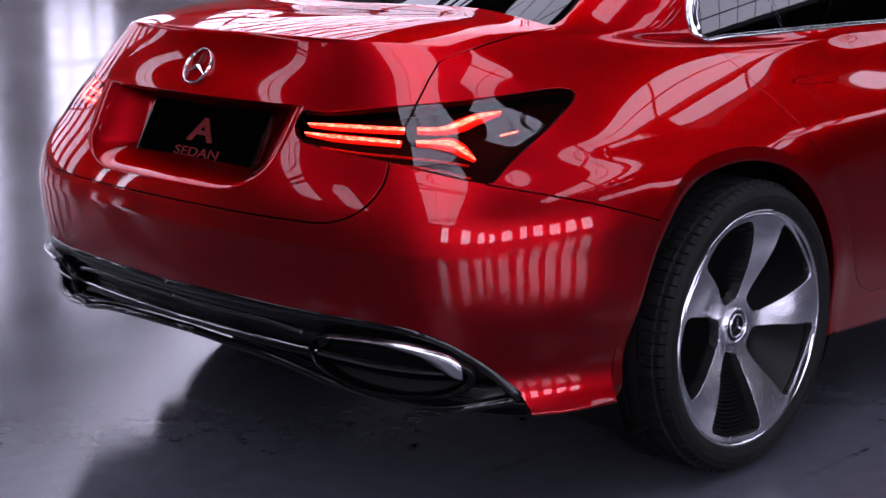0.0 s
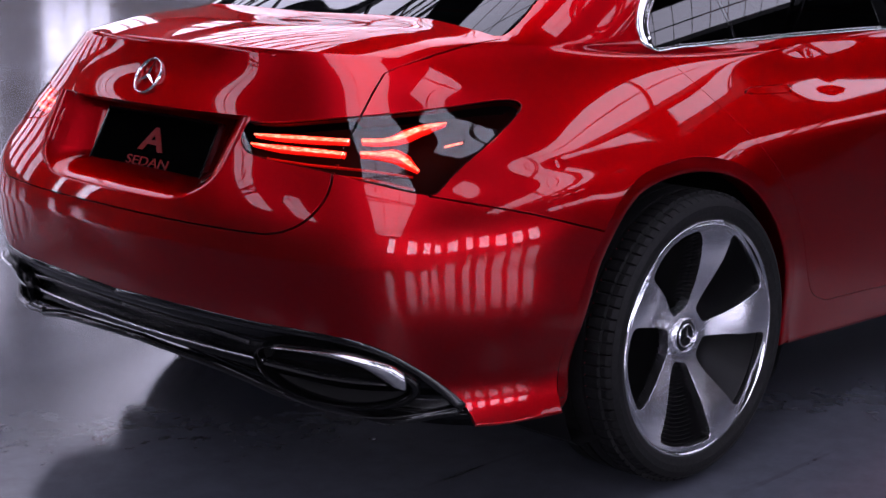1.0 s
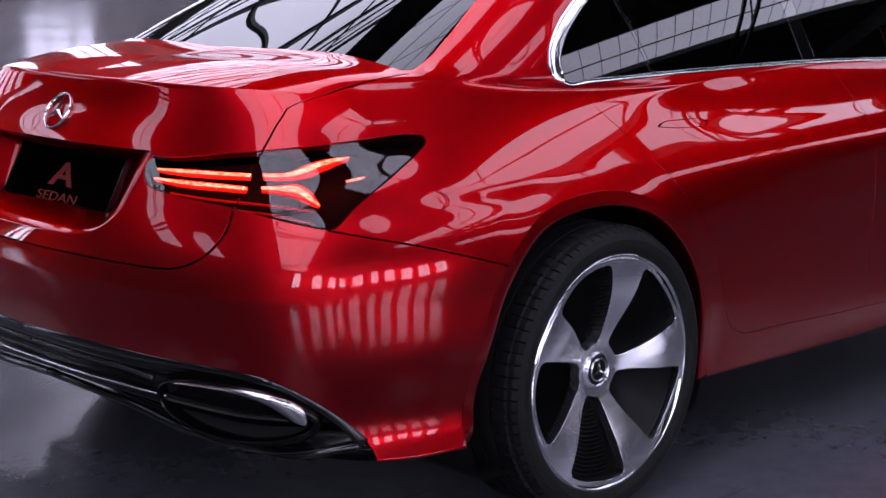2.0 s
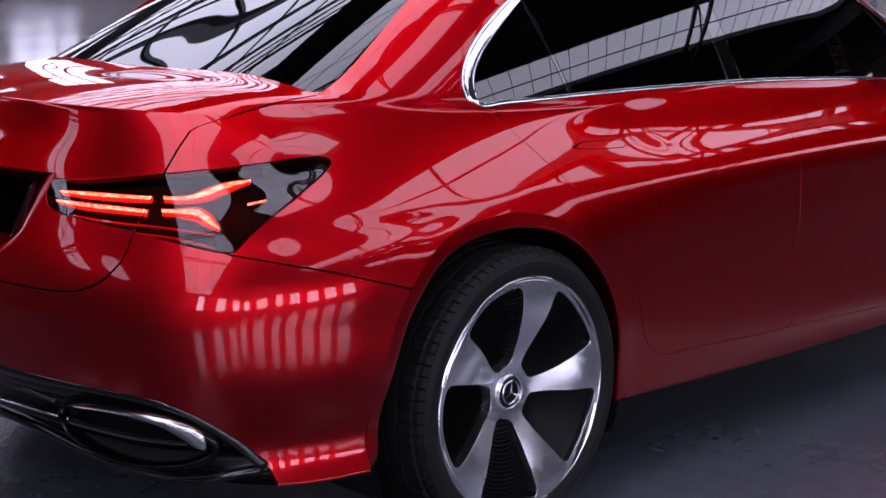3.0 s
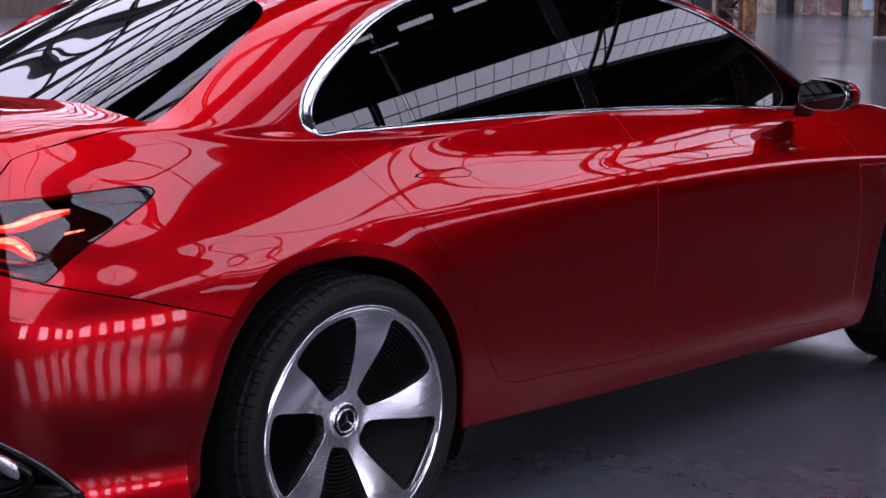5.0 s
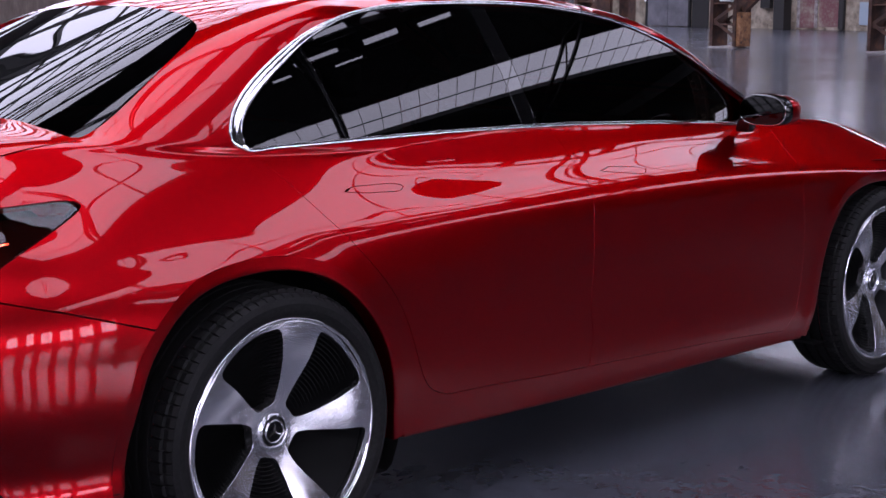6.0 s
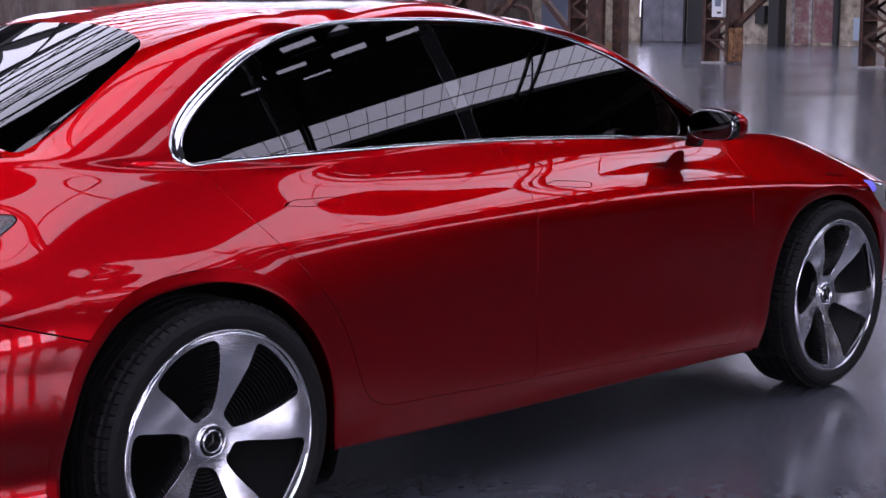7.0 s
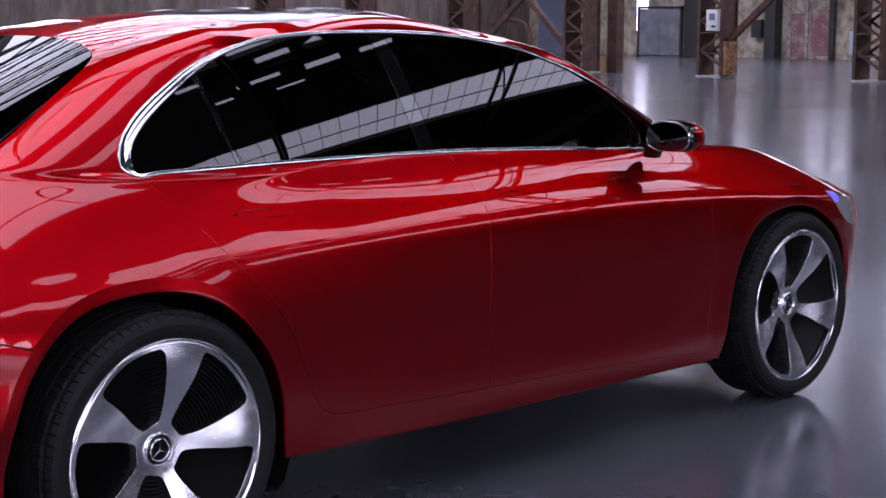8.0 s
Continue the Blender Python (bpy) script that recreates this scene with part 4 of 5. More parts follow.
cup_skin = lamp_skin.moved(-0.045)
lens_in, lens_out = split(lamp_skin, lid_field(lamp_skin.v), 0.002)
lamps = []
for m in (False, True):
    holder = new("tail_lamp")
    holder.parent = car
    tagged(holder, "lit tail lamp with two red light bars behind smoked glass")
    for sk in (lens_in, lens_out):
        (sk.mirrored() if m else sk).build("lens", lamp_glass, holder, "smoked glossy lamp lens", 0.004)
    (cup_skin.mirrored() if m else cup_skin).build("lamp_housing", matte_black, holder, "black lamp housing", 0.0)
    lamps.append(holder)


BARS = [
    # turns and heights along the bar, widths
    ([(0.356, 0.837), (0.423, 0.838), (0.481, 0.838), (0.531, 0.838)], (0.006, 0.012, 0.012, 0.011)),
    ([(0.552, 0.839), (0.596, 0.841), (0.618, 0.848), (0.653, 0.861), (0.695, 0.868)], (0.010, 0.012, 0.022, 0.018, 0.004)),
    ([(0.352, 0.819), (0.426, 0.816), (0.481, 0.815), (0.524, 0.813)], (0.006, 0.012, 0.012, 0.011)),
    ([(0.549, 0.815), (0.586, 0.815), (0.607, 0.812), (0.619, 0.801), (0.634, 0.784)], (0.010, 0.013, 0.022, 0.020, 0.006)),
]
for points, w in BARS:
    bar(points, 0.022, [1.5 * a for a in w], 0.006, "light_guide", bar_red, lamps, "deep red glowing light guide")
    bar(points, 0.014, [0.62 * a for a in w], 0.006, "light_bar", bar_glow, lamps, "bright orange-red light bar")
bar([(0.682, 0.827), (0.712, 0.833)], 0.014, (0.004, 0.003), 0.004, "light_bar", bar_glow, lamps, "short bright light bar")
for z0, z1 in ((0.792, 0.778), (0.776, 0.757)):
    bar([(0.38, z0 + 0.006), (0.48, z0), (0.56, z0 - 0.004), (0.625, z1)], 0.03, (0.005, 0.006, 0.005), 0.005, "light_guide", guide_red, lamps, "deep red glowing light guide")

# ---- boot: emblem, plate, lettering ----
p, n = on_rear(0.0, 0.920)
face_in = Vector(-n)
up = (Vector((0, 0, 1)) - face_in * face_in.z).normalized()
m = Matrix.Translation(p + n * 0.004) @ Matrix((face_in.cross(up), face_in, up)).transposed().to_4x4()
v, f = revolve([(0.0408, 0.002), (0.0416, -0.004), (0.0428, -0.0052), (0.0440, -0.004), (0.0448, 0.002)], 64)
ring = mesh_object("boot_emblem", [m @ Vector(q) for q in v], f, chrome, car, "bright ring with a three-armed emblem", smooth=True)
star(ring, m, 0.042, 0.004)

plate_m = pose(-0.822, 0, 0.767, 0, 0, -90) @ pose(0, 0, 0, -28)
bm = bmesh.new()
box(bm, (-0.213, -0.006, -0.066), (0.213, 0.006, 0.066), 0.003, plate_m)
plate = part("plate", bm, plate_black, car, "black plate with red lettering")
bm = bmesh.new()
for lo, hi in (((-0.217, -0.010, -0.071), (0.217, 0.004, -0.066)), ((-0.217, -0.010, 0.066), (0.217, 0.004, 0.071)), ((-0.218, -0.010, -0.071), (-0.213, 0.004, 0.071)), ((0.213, -0.010, -0.071), (0.218, 0.004, 0.071))):
    box(bm, lo, hi, 0, plate_m)
part("plate_frame", bm, gloss_black, plate, "black plate frame")


def lettering(body, size, m, parent, stretch=1.0, bold=0.0):
    cu = bpy.data.curves.new("lettering", "FONT")
    cu.body, cu.size, cu.align_x, cu.align_y, cu.extrude, cu.offset = body, size, "CENTER", "CENTER", 0.0008, bold
    tmp = bpy.data.objects.new("tmp", cu)
    me = bpy.data.meshes.new_from_object(tmp)
    bpy.data.objects.remove(tmp)
    me.transform(m @ Matrix.Diagonal((stretch, 1, 1, 1)))
    me.materials.clear()
    me.materials.append(letter_red)
    ob = new("lettering", me)
    ob.parent = parent
    return tagged(ob, "dull red lettering")


lettering("A", 0.076, plate_m @ pose(0, -0.0075, 0.006, 90), plate, 1.75, 0.0018)
lettering("SEDAN", 0.030, plate_m @ pose(0.006, -0.0075, -0.046, 90), plate, 1.75, 0.0)

# ---- diffuser and tailpipe trims ----
z = diffuser_skin.v[:, 2]
push = -0.020 * smoothstep(0.43, 0.40, z) + 0.014 * smoothstep(0.375, 0.36, z) - 0.02 * smoothstep(0.345, 0.32, z)
diffuser = diffuser_skin.moved(push)
dv = diffuser.whole()
mesh_object("diffuser", dv.v, dv.faces, trim_black, car, "gloss black rear diffuser with stepped blades", smooth=True)


def rear_path(points, count, out=0.0):
    c = open_curve(points, count)
    p, n = zip(*(on_corner(t, zz) for t, zz in c))
    p, n = np.array(p), np.array(n)
    for _ in range(4):
        p[1:-1] = (p[:-2] + 2 * p[1:-1] + p[2:]) / 4
        n[1:-1] = (n[:-2] + 2 * n[1:-1] + n[2:]) / 4
    return p + n * out, n


def trim(points, count, sec, out, name, mat, label, mirror=True):
    p, n = rear_path(points, count, out)
    v, f = sweep(p, n, sec)
    mesh_object(name, v, f, mat, car, label, smooth=True)
    if mirror:
        mesh_object(name, v * [1, -1, 1], [g[::-1] for g in f], mat, car, label, smooth=True)


trim([(0.0, 0.447), (0.194, 0.453), (0.384, 0.452), (0.516, 0.443), (0.562, 0.429), (0.605, 0.395), (0.647, 0.351), (0.686, 0.30)], 60, oval(0.022, 0.014), -0.002, "diffuser_edge", gloss_black, "gloss black upper edge of the diffuser")
trim([(0.0, 0.412), (0.2, 0.414), (0.30, 0.412), (0.36, 0.402)], 40, oval(0.012, 0.012), -0.006, "diffuser_blade", dark_chrome, "smoked chrome blade across the diffuser")
trim([(0.0, 0.366), (0.2, 0.370), (0.30, 0.372), (0.39, 0.371)], 40, oval(0.006, 0.01), 0.0, "diffuser_blade", smoked, "thin bright line across the diffuser")
loop = closed_curve([(0.388, 0.405), (0.431, 0.427), (0.499, 0.427), (0.562, 0.409), (0.600, 0.382), (0.622, 0.352), (0.608, 0.320), (0.56, 0.302), (0.51, 0.300), (0.424, 0.322), (0.384, 0.365)], 90)
p, n = zip(*(on_corner(t, zz) for t, zz in loop))
p, n = np.array(p), np.array(n)
for _ in range(4):
    p = (np.roll(p, 1, 0) + 2 * p + np.roll(p, -1, 0)) / 4
    n = (np.roll(n, 1, 0) + 2 * n + np.roll(n, -1, 0)) / 4
thick = 0.006 + 0.016 * smoothstep(0.46, 0.62, loop[:, 0])
sec = np.stack([oval(a, 0.034, 12) for a in thick])
v, f = sweep(p + n * 0.004, n, sec, True)
mid_p = p.mean(0)
pan = p - n * 0.012
fan_v = np.concatenate([pan, (pan * 0.55 + (mid_p - n.mean(0) * 0.05) * 0.45)])
k = len(pan)
fan_f = [[i, (i + 1) % k, k + (i + 1) % k, k + i] for i in range(k)] + [[k + i for i in range(k)]]
for s in (1, -1):
    fl = (lambda g: [h[::-1] for h in g]) if s < 0 else (lambda g: g)
    pipe = mesh_object("tailpipe_trim", v * [1, s, 1], fl(f), trim_black, car, "gloss black tailpipe surround with a bright outer corner", smooth=True)
    mesh_object("tailpipe_mouth", fan_v * [1, s, 1], fl(fan_f), matte_black, pipe, "black hollow of the tailpipe")
p, n = rear_path([(0.39, 0.371), (0.464, 0.363), (0.515, 0.357), (0.585, 0.355)], 30, 0.004)
v, f = sweep(p, n, oval(0.006, 0.02))
for s in (1, -1):
    mesh_object("tailpipe_blade", v * [1, s, 1], [g[::-1] for g in f] if s < 0 else f, dark_chrome, car, "thin bright blade across the tailpipe", smooth=True)
p, n = rear_path([(0.42, 0.424), (0.499, 0.424), (0.556, 0.407), (0.592, 0.378), (0.608, 0.352)], 40, 0.016)
# strip widths copy the highlight that spreads over the outer corner
wide = np.interp(np.linspace(0, 1, 40), [0, 0.35, 0.6, 0.8, 0.92, 1], [0.003, 0.007, 0.020, 0.042, 0.040, 0.012])
v, f = sweep(p, n, np.stack([oval(a, 0.022, 12) for a in wide]))
for s in (1, -1):
    mesh_object("tailpipe_corner", v * [1, s, 1], [g[::-1] for g in f] if s < 0 else f, smoked, car, "bright chrome corner of the tailpipe surround, shaped as its highlight", smooth=True)
trim([(0.0, 0.325), (0.2, 0.322), (0.33, 0.312), (0.42, 0.290), (0.50, 0.272), (0.58, 0.272), (0.64, 0.288), (0.68, 0.296)], 60, oval(0.02, 0.02), -0.006, "diffuser_lip", gloss_black, "gloss black lower lip")
trim([(0.40, 0.304), (0.46, 0.288), (0.52, 0.279), (0.58, 0.280), (0.63, 0.292)], 40, oval(0.003, 0.005), 0.005, "lip_line", dark_chrome, "thin bright line on the lower lip")

# ---- door mirror ----
for s in (1, -1):
    mirror = new("door_mirror")
    mirror.parent = car
    tagged(mirror, "black door mirror with a bright edge and a red cap")
    mirror.location = (1.962, -0.903 * s, 0.978)
    u, w = np.linspace(0, np.pi, 15), np.linspace(0, 2 * np.pi, 32, endpoint=False)
    out = []
    for a in u:
        for b in w:
            y, z, x = np.cos(b), np.sin(b), -np.cos(a)
            r = np.sin(a) ** 0.45
            q = (abs(y) ** 0.7 * np.sign(y), abs(z) ** 0.75 * np.sign(z))
            out.append((0.072 * x * (1.0 if x > 0 else 0.28), s * (0.086 * q[0] * r - 0.01 * x), 0.048 * q[1] * r * (1 - 0.18 * q[0] * s * -1 * 0.0) + 0.004 * q[0]))
    k = len(w)
    f = [[i * k + j, i * k + (j + 1) % k, (i + 1) * k + (j + 1) % k, (i + 1) * k + j] for i in range(len(u) - 1) for j in range(k)]
    shell = mesh_object("mirror_housing", out, f, gloss_black, mirror, "gloss black mirror housing", smooth=True)
    a = np.linspace(0, 2 * np.pi, 48, endpoint=False)
    ell = lambda sc, x: np.stack([np.full(48, x), s * sc * 0.084 * np.abs(np.cos(a)) ** 0.7 * np.sign(np.cos(a)), sc * 0.046 * np.abs(np.sin(a)) ** 0.75 * np.sign(np.sin(a))], 1)
    mesh_object("mirror_glass", ell(0.93, -0.0222), [list(range(48))], mirror_glass, mirror, "mirror glass")
    v, f = sweep(ell(0.99, -0.016)[22:], np.repeat([[-1.0, 0, 0]], 26, 0), oval(0.004, 0.006, 8))
    mesh_object("mirror_edge", v, f, chrome, mirror, "bright mirror edge", smooth=True)
    cap = [(max(x, 0.0) * 1.04 + 0.020, y * 1.02, z * 1.02 + 0.001) for x, y, z in out if x >= -1e-6]
    rows = len(cap) // k
    f = [[i * k + j, i * k + (j + 1) % k, (i + 1) * k + (j + 1) % k, (i + 1) * k + j] for i in range(rows - 1) for j in range(k)]
    mesh_object("mirror_cap", cap, f, paint, mirror, "glossy red mirror cap", smooth=True)
    bm = bmesh.new()
    box(bm, (-0.022, -0.028, -0.085), (0.026, 0.028, -0.035), 0.010, pose(0.012, 0.07 * s, 0.01))
    for q in bm.verts:
        if q.co.z < -0.05:
            q.co.x, q.co.y = 0.012 + 0.7 * (q.co.x - 0.012) + 0.012, q.co.y + 0.02 * s
    part("mirror_foot", bm, gloss_black, mirror, "gloss black mirror foot", True)


# ---- the hall: a long nave along y with an aisle on its east side ----
X0, X1, Y0, Y1 = -16.0, 48.0, -28.0, 40.0
ROW_W, ROW_E = -15.9, 29.5
EAVES, RIDGE, AISLE_HI, AISLE_LO = 9.0, 13.5, 8.0, 6.5


def structure(name, bm, mat, label):
    return tagged(part(name, bm, mat), label, "", "", "structure")


def slab(name, lo, hi, mat, label, bevel=0.0):
    bm = bmesh.new()
    box(bm, lo, hi, bevel)
    return structure(name, bm, mat, label)


slab("floor", (X0, Y0, -0.3), (X1, Y1, 0.0), concrete, "polished grey concrete floor with stains and joints")


def glazed_wall(name, along, at, out, lo, hi, top, spans, label, light=wall_light, mat=plaster):
    """A wall along x or y, its inner face at at, with glazed openings (from, to, sill, head) through it and bright daylight behind."""
    bm = bmesh.new()
    thick = 0.45 * out

    def put(b, a0, a1, z0, z1, t0, t1):
        t0, t1 = sorted((at + t0, at + t1))
        if along == "x":
            box(b, (a0, t0, z0), (a1, t1, z1))
        else:
            box(b, (t0, a0, z0), (t1, a1, z1))

    edge = lo
    for a, b, sill, head in spans:
        put(bm, edge, a, 0, top, 0, thick)
        put(bm, a, b, 0, sill, 0, thick)
        put(bm, a, b, head, top, 0, thick)
        edge = b
    put(bm, edge, hi, 0, top, 0, thick)
    structure(name, bm, mat, label)
    for a, b, sill, head in spans:
        bm = bmesh.new()
        cols = max(2, round((b - a) / 0.8))
        for k in range(cols + 1):
            c = a + (b - a) * k / cols
            q = 0.05 if k % 2 else 0.09
            put(bm, c - q / 2, c + q / 2, sill, head, thick * 0.4, thick * 0.6)
        rows = max(3, round((head - sill) / 0.8))
        for k in range(rows + 1):
            c = sill + (head - sill) * k / rows
            q = 0.05 if k % 3 else 0.1
            put(bm, a, b, c - q / 2, c + q / 2, thick * 0.42, thick * 0.58)
        structure("window_frame", bm, steel_dark, "dark steel factory window with many panes")
        bm = bmesh.new()
        put(bm, a - 0.3, b + 0.3, sill - 0.3, head + 0.3, thick * 1.2, thick * 1.4)
        structure("backdrop", bm, light, "bright overcast daylight outside a window")


def even(first, width, pitch, last, sill, head):
    return [(a, a + width, sill, head) for a in np.arange(first, last - width, pitch)]


glazed_wall("wall_north", "x", Y1, 1, X0, X1, 14.0, even(-12.1, 2.6, 4.3, 28, 2.3, 10.6) + even(30.9, 2.6, 4.3, 46, 2.3, 6.0), "brown stained wall with tall factory windows", dim_daylight, brown_wall)
# south openings from x = -0.8 on are added to brighten bumper and wheels
glazed_wall("wall_south", "x", Y0, -1, X0, X1, 14.0, [(-14.8, -11.4, 3.0, 11.0), (-9.0, -7.0, 3.0, 11.0), (-5.2, -2.6, 3.0, 10.0), (-0.8, 2.0, 2.6, 9.0), (3.6, 6.4, 2.6, 9.0), (8.0, 11.0, 2.6, 9.0)], "dark plaster wall with tall factory windows", south_light, dark_plaster)
glazed_wall("wall_west", "y", X0, -1, Y0, Y1, 14.0, [(-27.0, -23.6, 3.0, 11.0), (-22.0, -19.0, 3.0, 11.0), (-17.0, -14.2, 3.0, 11.0), (-11.5, -9.9, 3.4, 9.0), (24.5, 26.6, 1.6, 7.0), (30.5, 33.5, 1.6, 7.0)], "dark plaster wall with tall factory windows", wall_light, dark_plaster)
glazed_wall("wall_east", "y", X1, 1, Y0, Y1, 9.0, even(Y0 + 2.5, 2.0, 4.2, 38, 4.2, 5.6), "stained and flaking plaster wall with high windows", dim_daylight)


# roof: dark boards with long glazed strips between them
def roof_z(x):
    if x > ROW_E:
        return AISLE_LO + (AISLE_HI - AISLE_LO) * (X1 - x) / (X1 - ROW_E)
    half_span = (ROW_E - ROW_W) / 2
    k = (x - (ROW_E + ROW_W) / 2) / half_span
    return EAVES + (RIDGE - EAVES) * (1 - k * k)


# roof lights: long glazed strips that run askew to the parked car; u along them, w across
AXIS = np.array([0.835, 0.55])


def along(x, y):
    return AXIS[0] * x + AXIS[1] * y, AXIS[0] * y - AXIS[1] * x


def at_uw(u, w):
    return AXIS[0] * u - AXIS[1] * w, AXIS[1] * u + AXIS[0] * w


# middle and half width across, from and to along, spacing of the bars along and across
# short panes at -4.5 and 9.8 are added for highlights on haunch and lid
STRIPS = [
    (-22.6, 2.1, -1, 21, 2.1, 0.7), (-11.45, 1.4, -7, 17, 1.4, 2.4), (-13.45, 0.55, 4.0, 17, 1.1, 2.4), (0.6, 2.0, -60, 60, 1.4, 2.4), (-4.5, 1.5, -3, 5.2, 1.5, 2.0), (13.9, 1.2, -60, 4.0, 1.2, 2.4), (11.5, 6.0, 6.0, 60, 2.0, 2.6), (9.8, 1.1, -13.5, -7.5, 1.1, 1.0), (24.2, 2.0, 2, 60, 1.4, 2.4), (35.6, 2.0, -60, 60, 1.4, 2.4),
]
for w0, u0, wide, deep in ((-13.35, 3.2, 0.45, 0.18), (-13.55, 0.9, 0.3, 0.12), (-13.2, -0.4, 0.4, 0.2), (-14.75, 2.5, 0.6, 0.14), (-14.95, 4.3, 0.5, 0.2), (-15.4, 1.4, 0.25, 0.1), (-15.1, 5.9, 0.5, 0.16), (-15.9, 3.2, 0.4, 0.08)):
    STRIPS.append((w0, deep, u0 - wide, u0 + wide, 0.3, 0.4))
# extent of an unseen glowing pane added to light east wall and floor
AISLE = (32.5, 42.0, 2.0, Y1 - 0.5)


def nave(x, y, edge=0.6):
    return X0 + edge < x < ROW_E - edge and Y0 + edge < y < Y1 - edge


def roof_sheet(x0, x1):
    """Rows of points of the roof's underside between two walls, its normals upwards."""
    xs, ys = np.linspace(x0, x1, max(3, int((x1 - x0) / 1.0))), np.linspace(Y0, Y1, 69)
    zs = [roof_z(min(max(x, x0 + 1e-4), x1 - 1e-4)) for x in xs]
    return skin_of(np.array([[(x, y, z) for x, z in zip(xs, zs)] for y in ys]))


def put_glass(sk, name, label):
    low, high = sk.moved(0.45), sk.moved(0.50)
    k = len(low.v)
    faces = [g[::-1] for g in low.faces] + [[i + k for i in g] for g in high.faces]
    tagged(mesh_object(name, np.concatenate([low.v, high.v]), faces, daylight), label, "", "", "structure")


nave_sheet, aisle_sheet = roof_sheet(X0, ROW_E), roof_sheet(ROW_E, X1)
for w0, half_w, u0, u1, gap_w, gap_u in STRIPS:
    x, y = nave_sheet.v[:, 0], nave_sheet.v[:, 1]
    u, w = along(x, y)
    field = np.max([np.abs(w - w0) - half_w, u0 - u, u - u1, X0 + 0.6 - x, x - ROW_E + 0.6, Y0 + 0.6 - y, y - Y1 + 0.6], axis=0)
    small = half_w < 0.5
    if small:
        # small lights are cut from a finer patch of the roof
        cx, cy = at_uw((u0 + u1) / 2, w0)
        corners = [at_uw(a, b) for a, b in ((u0, w0 - half_w), (u1, w0 - half_w), (u1, w0 + half_w), (u0, w0 + half_w))]
        pane = Skin([(px, py, roof_z(px) - 0.46) for px, py in corners], [(0, 0, 1)] * 4, [[0, 1, 2, 3]])
        put_glass(pane, "skylight", "small bright roof light under an overcast sky")
    else:
        pane, nave_sheet = nave_sheet.cut(field)
        put_glass(pane, "skylight", "bright overcast sky above a glazed roof strip")
    bm = bmesh.new()
    drop = -0.5 if small else 0.1
    for w in np.linspace(w0 - half_w, w0 + half_w, max(2, round(2 * half_w / gap_w) + 1)):
        edge = abs(abs(w - w0) - half_w) < 1e-6
        stops = np.arange(max(u0, -48), min(u1, 56) + 1e-6, (u1 - u0) / 2 if small else 2.0)
        for c, d in zip(stops[:-1], stops[1:]):
            p, q = at_uw(c, w), at_uw(d, w)
            if nave(*p) and nave(*q):
                beam(bm, (*p, roof_z(p[0]) + drop), (*q, roof_z(q[0]) + drop), 0.16 if edge and not small else 0.1 if half_w > 3 else 0.06)
    for u in np.arange(max(u0, -48) + gap_u / 2, min(u1, 56), gap_u):
        stops = np.linspace(w0 - half_w, w0 + half_w, 2 if half_w < 3 else 5)
        for c, d in zip(stops[:-1], stops[1:]):
            p, q = at_uw(u, c), at_uw(u, d)
            if nave(*p) and nave(*q):
                beam(bm, (*p, roof_z(p[0]) + drop), (*q, roof_z(q[0]) + drop), 0.022 if gap_u < 1 else 0.3 if half_w > 3 else 0.04)
    structure("glazing_bars", bm, steel_dark, "dark glazing bars of a roof light")
x, y = aisle_sheet.v[:, 0], aisle_sheet.v[:, 1]
pane, aisle_sheet = aisle_sheet.cut(np.max([AISLE[0] - x, x - AISLE[1], AISLE[2] - y, y - AISLE[3]], axis=0))
put_glass(pane, "skylight", "unseen glowing pane added over the aisle to light the east wall")
bm = bmesh.new()
for c in np.arange(AISLE[0], AISLE[1] + 0.1, 1.58):
    beam(bm, (c, AISLE[2], roof_z(c) + 0.1), (c, AISLE[3], roof_z(c) + 0.1), 0.06)
for c in np.arange(AISLE[2] + 0.35, AISLE[3], 2.1):
    beam(bm, (AISLE[0], c, roof_z(AISLE[0]) + 0.1), (AISLE[1], c, roof_z(AISLE[1]) + 0.1), 0.04)
structure("glazing_bars", bm, steel_dark, "dark bars below the added glowing pane of the aisle")
for sk in (nave_sheet, aisle_sheet):
    top = sk.moved(0.47)
    k = len(sk.v)
    v, f = list(sk.v) + list(top.v), [g[::-1] for g in sk.faces] + [[i + k for i in g] for g in top.faces]
    f += [[i, j, j + k, i + k] for i, j in sk.rim()]
    tagged(mesh_object("ceiling", v, f, roof_dark), "dark boarded roof between long glazed strips", "", "", "structure")
slab("wall_clerestory", (ROW_E - 0.1, Y0, AISLE_HI - 0.1), (ROW_E + 0.1, Y1, EAVES + 0.3), roof_dark, "dark boarded step between nave and aisle roofs")

# trusses across the strips
bm = bmesh.new()
for u in np.arange(-40.0, 56.0, 8.4):
    stops = np.arange(-42.0, 42.1, 2.8)
    for i, (c, d) in enumerate(zip(stops[:-1], stops[1:])):
        p, q = at_uw(u, c), at_uw(u, d)
        if nave(*p) and nave(*q):
            zp, zq = roof_z(p[0]), roof_z(q[0])
            beam(bm, (*p, zp - 0.15), (*q, zq - 0.15), 0.14)
            beam(bm, (*p, zp - 1.1), (*q, zq - 1.1), 0.14)
            beam(bm, (*p, zp - (1.1 if i % 2 else 0.15)), (*q, zq - (0.15 if i % 2 else 1.1)), 0.06)
structure("roof_trusses", bm, steel_dark, "dark steel trusses below the roof")


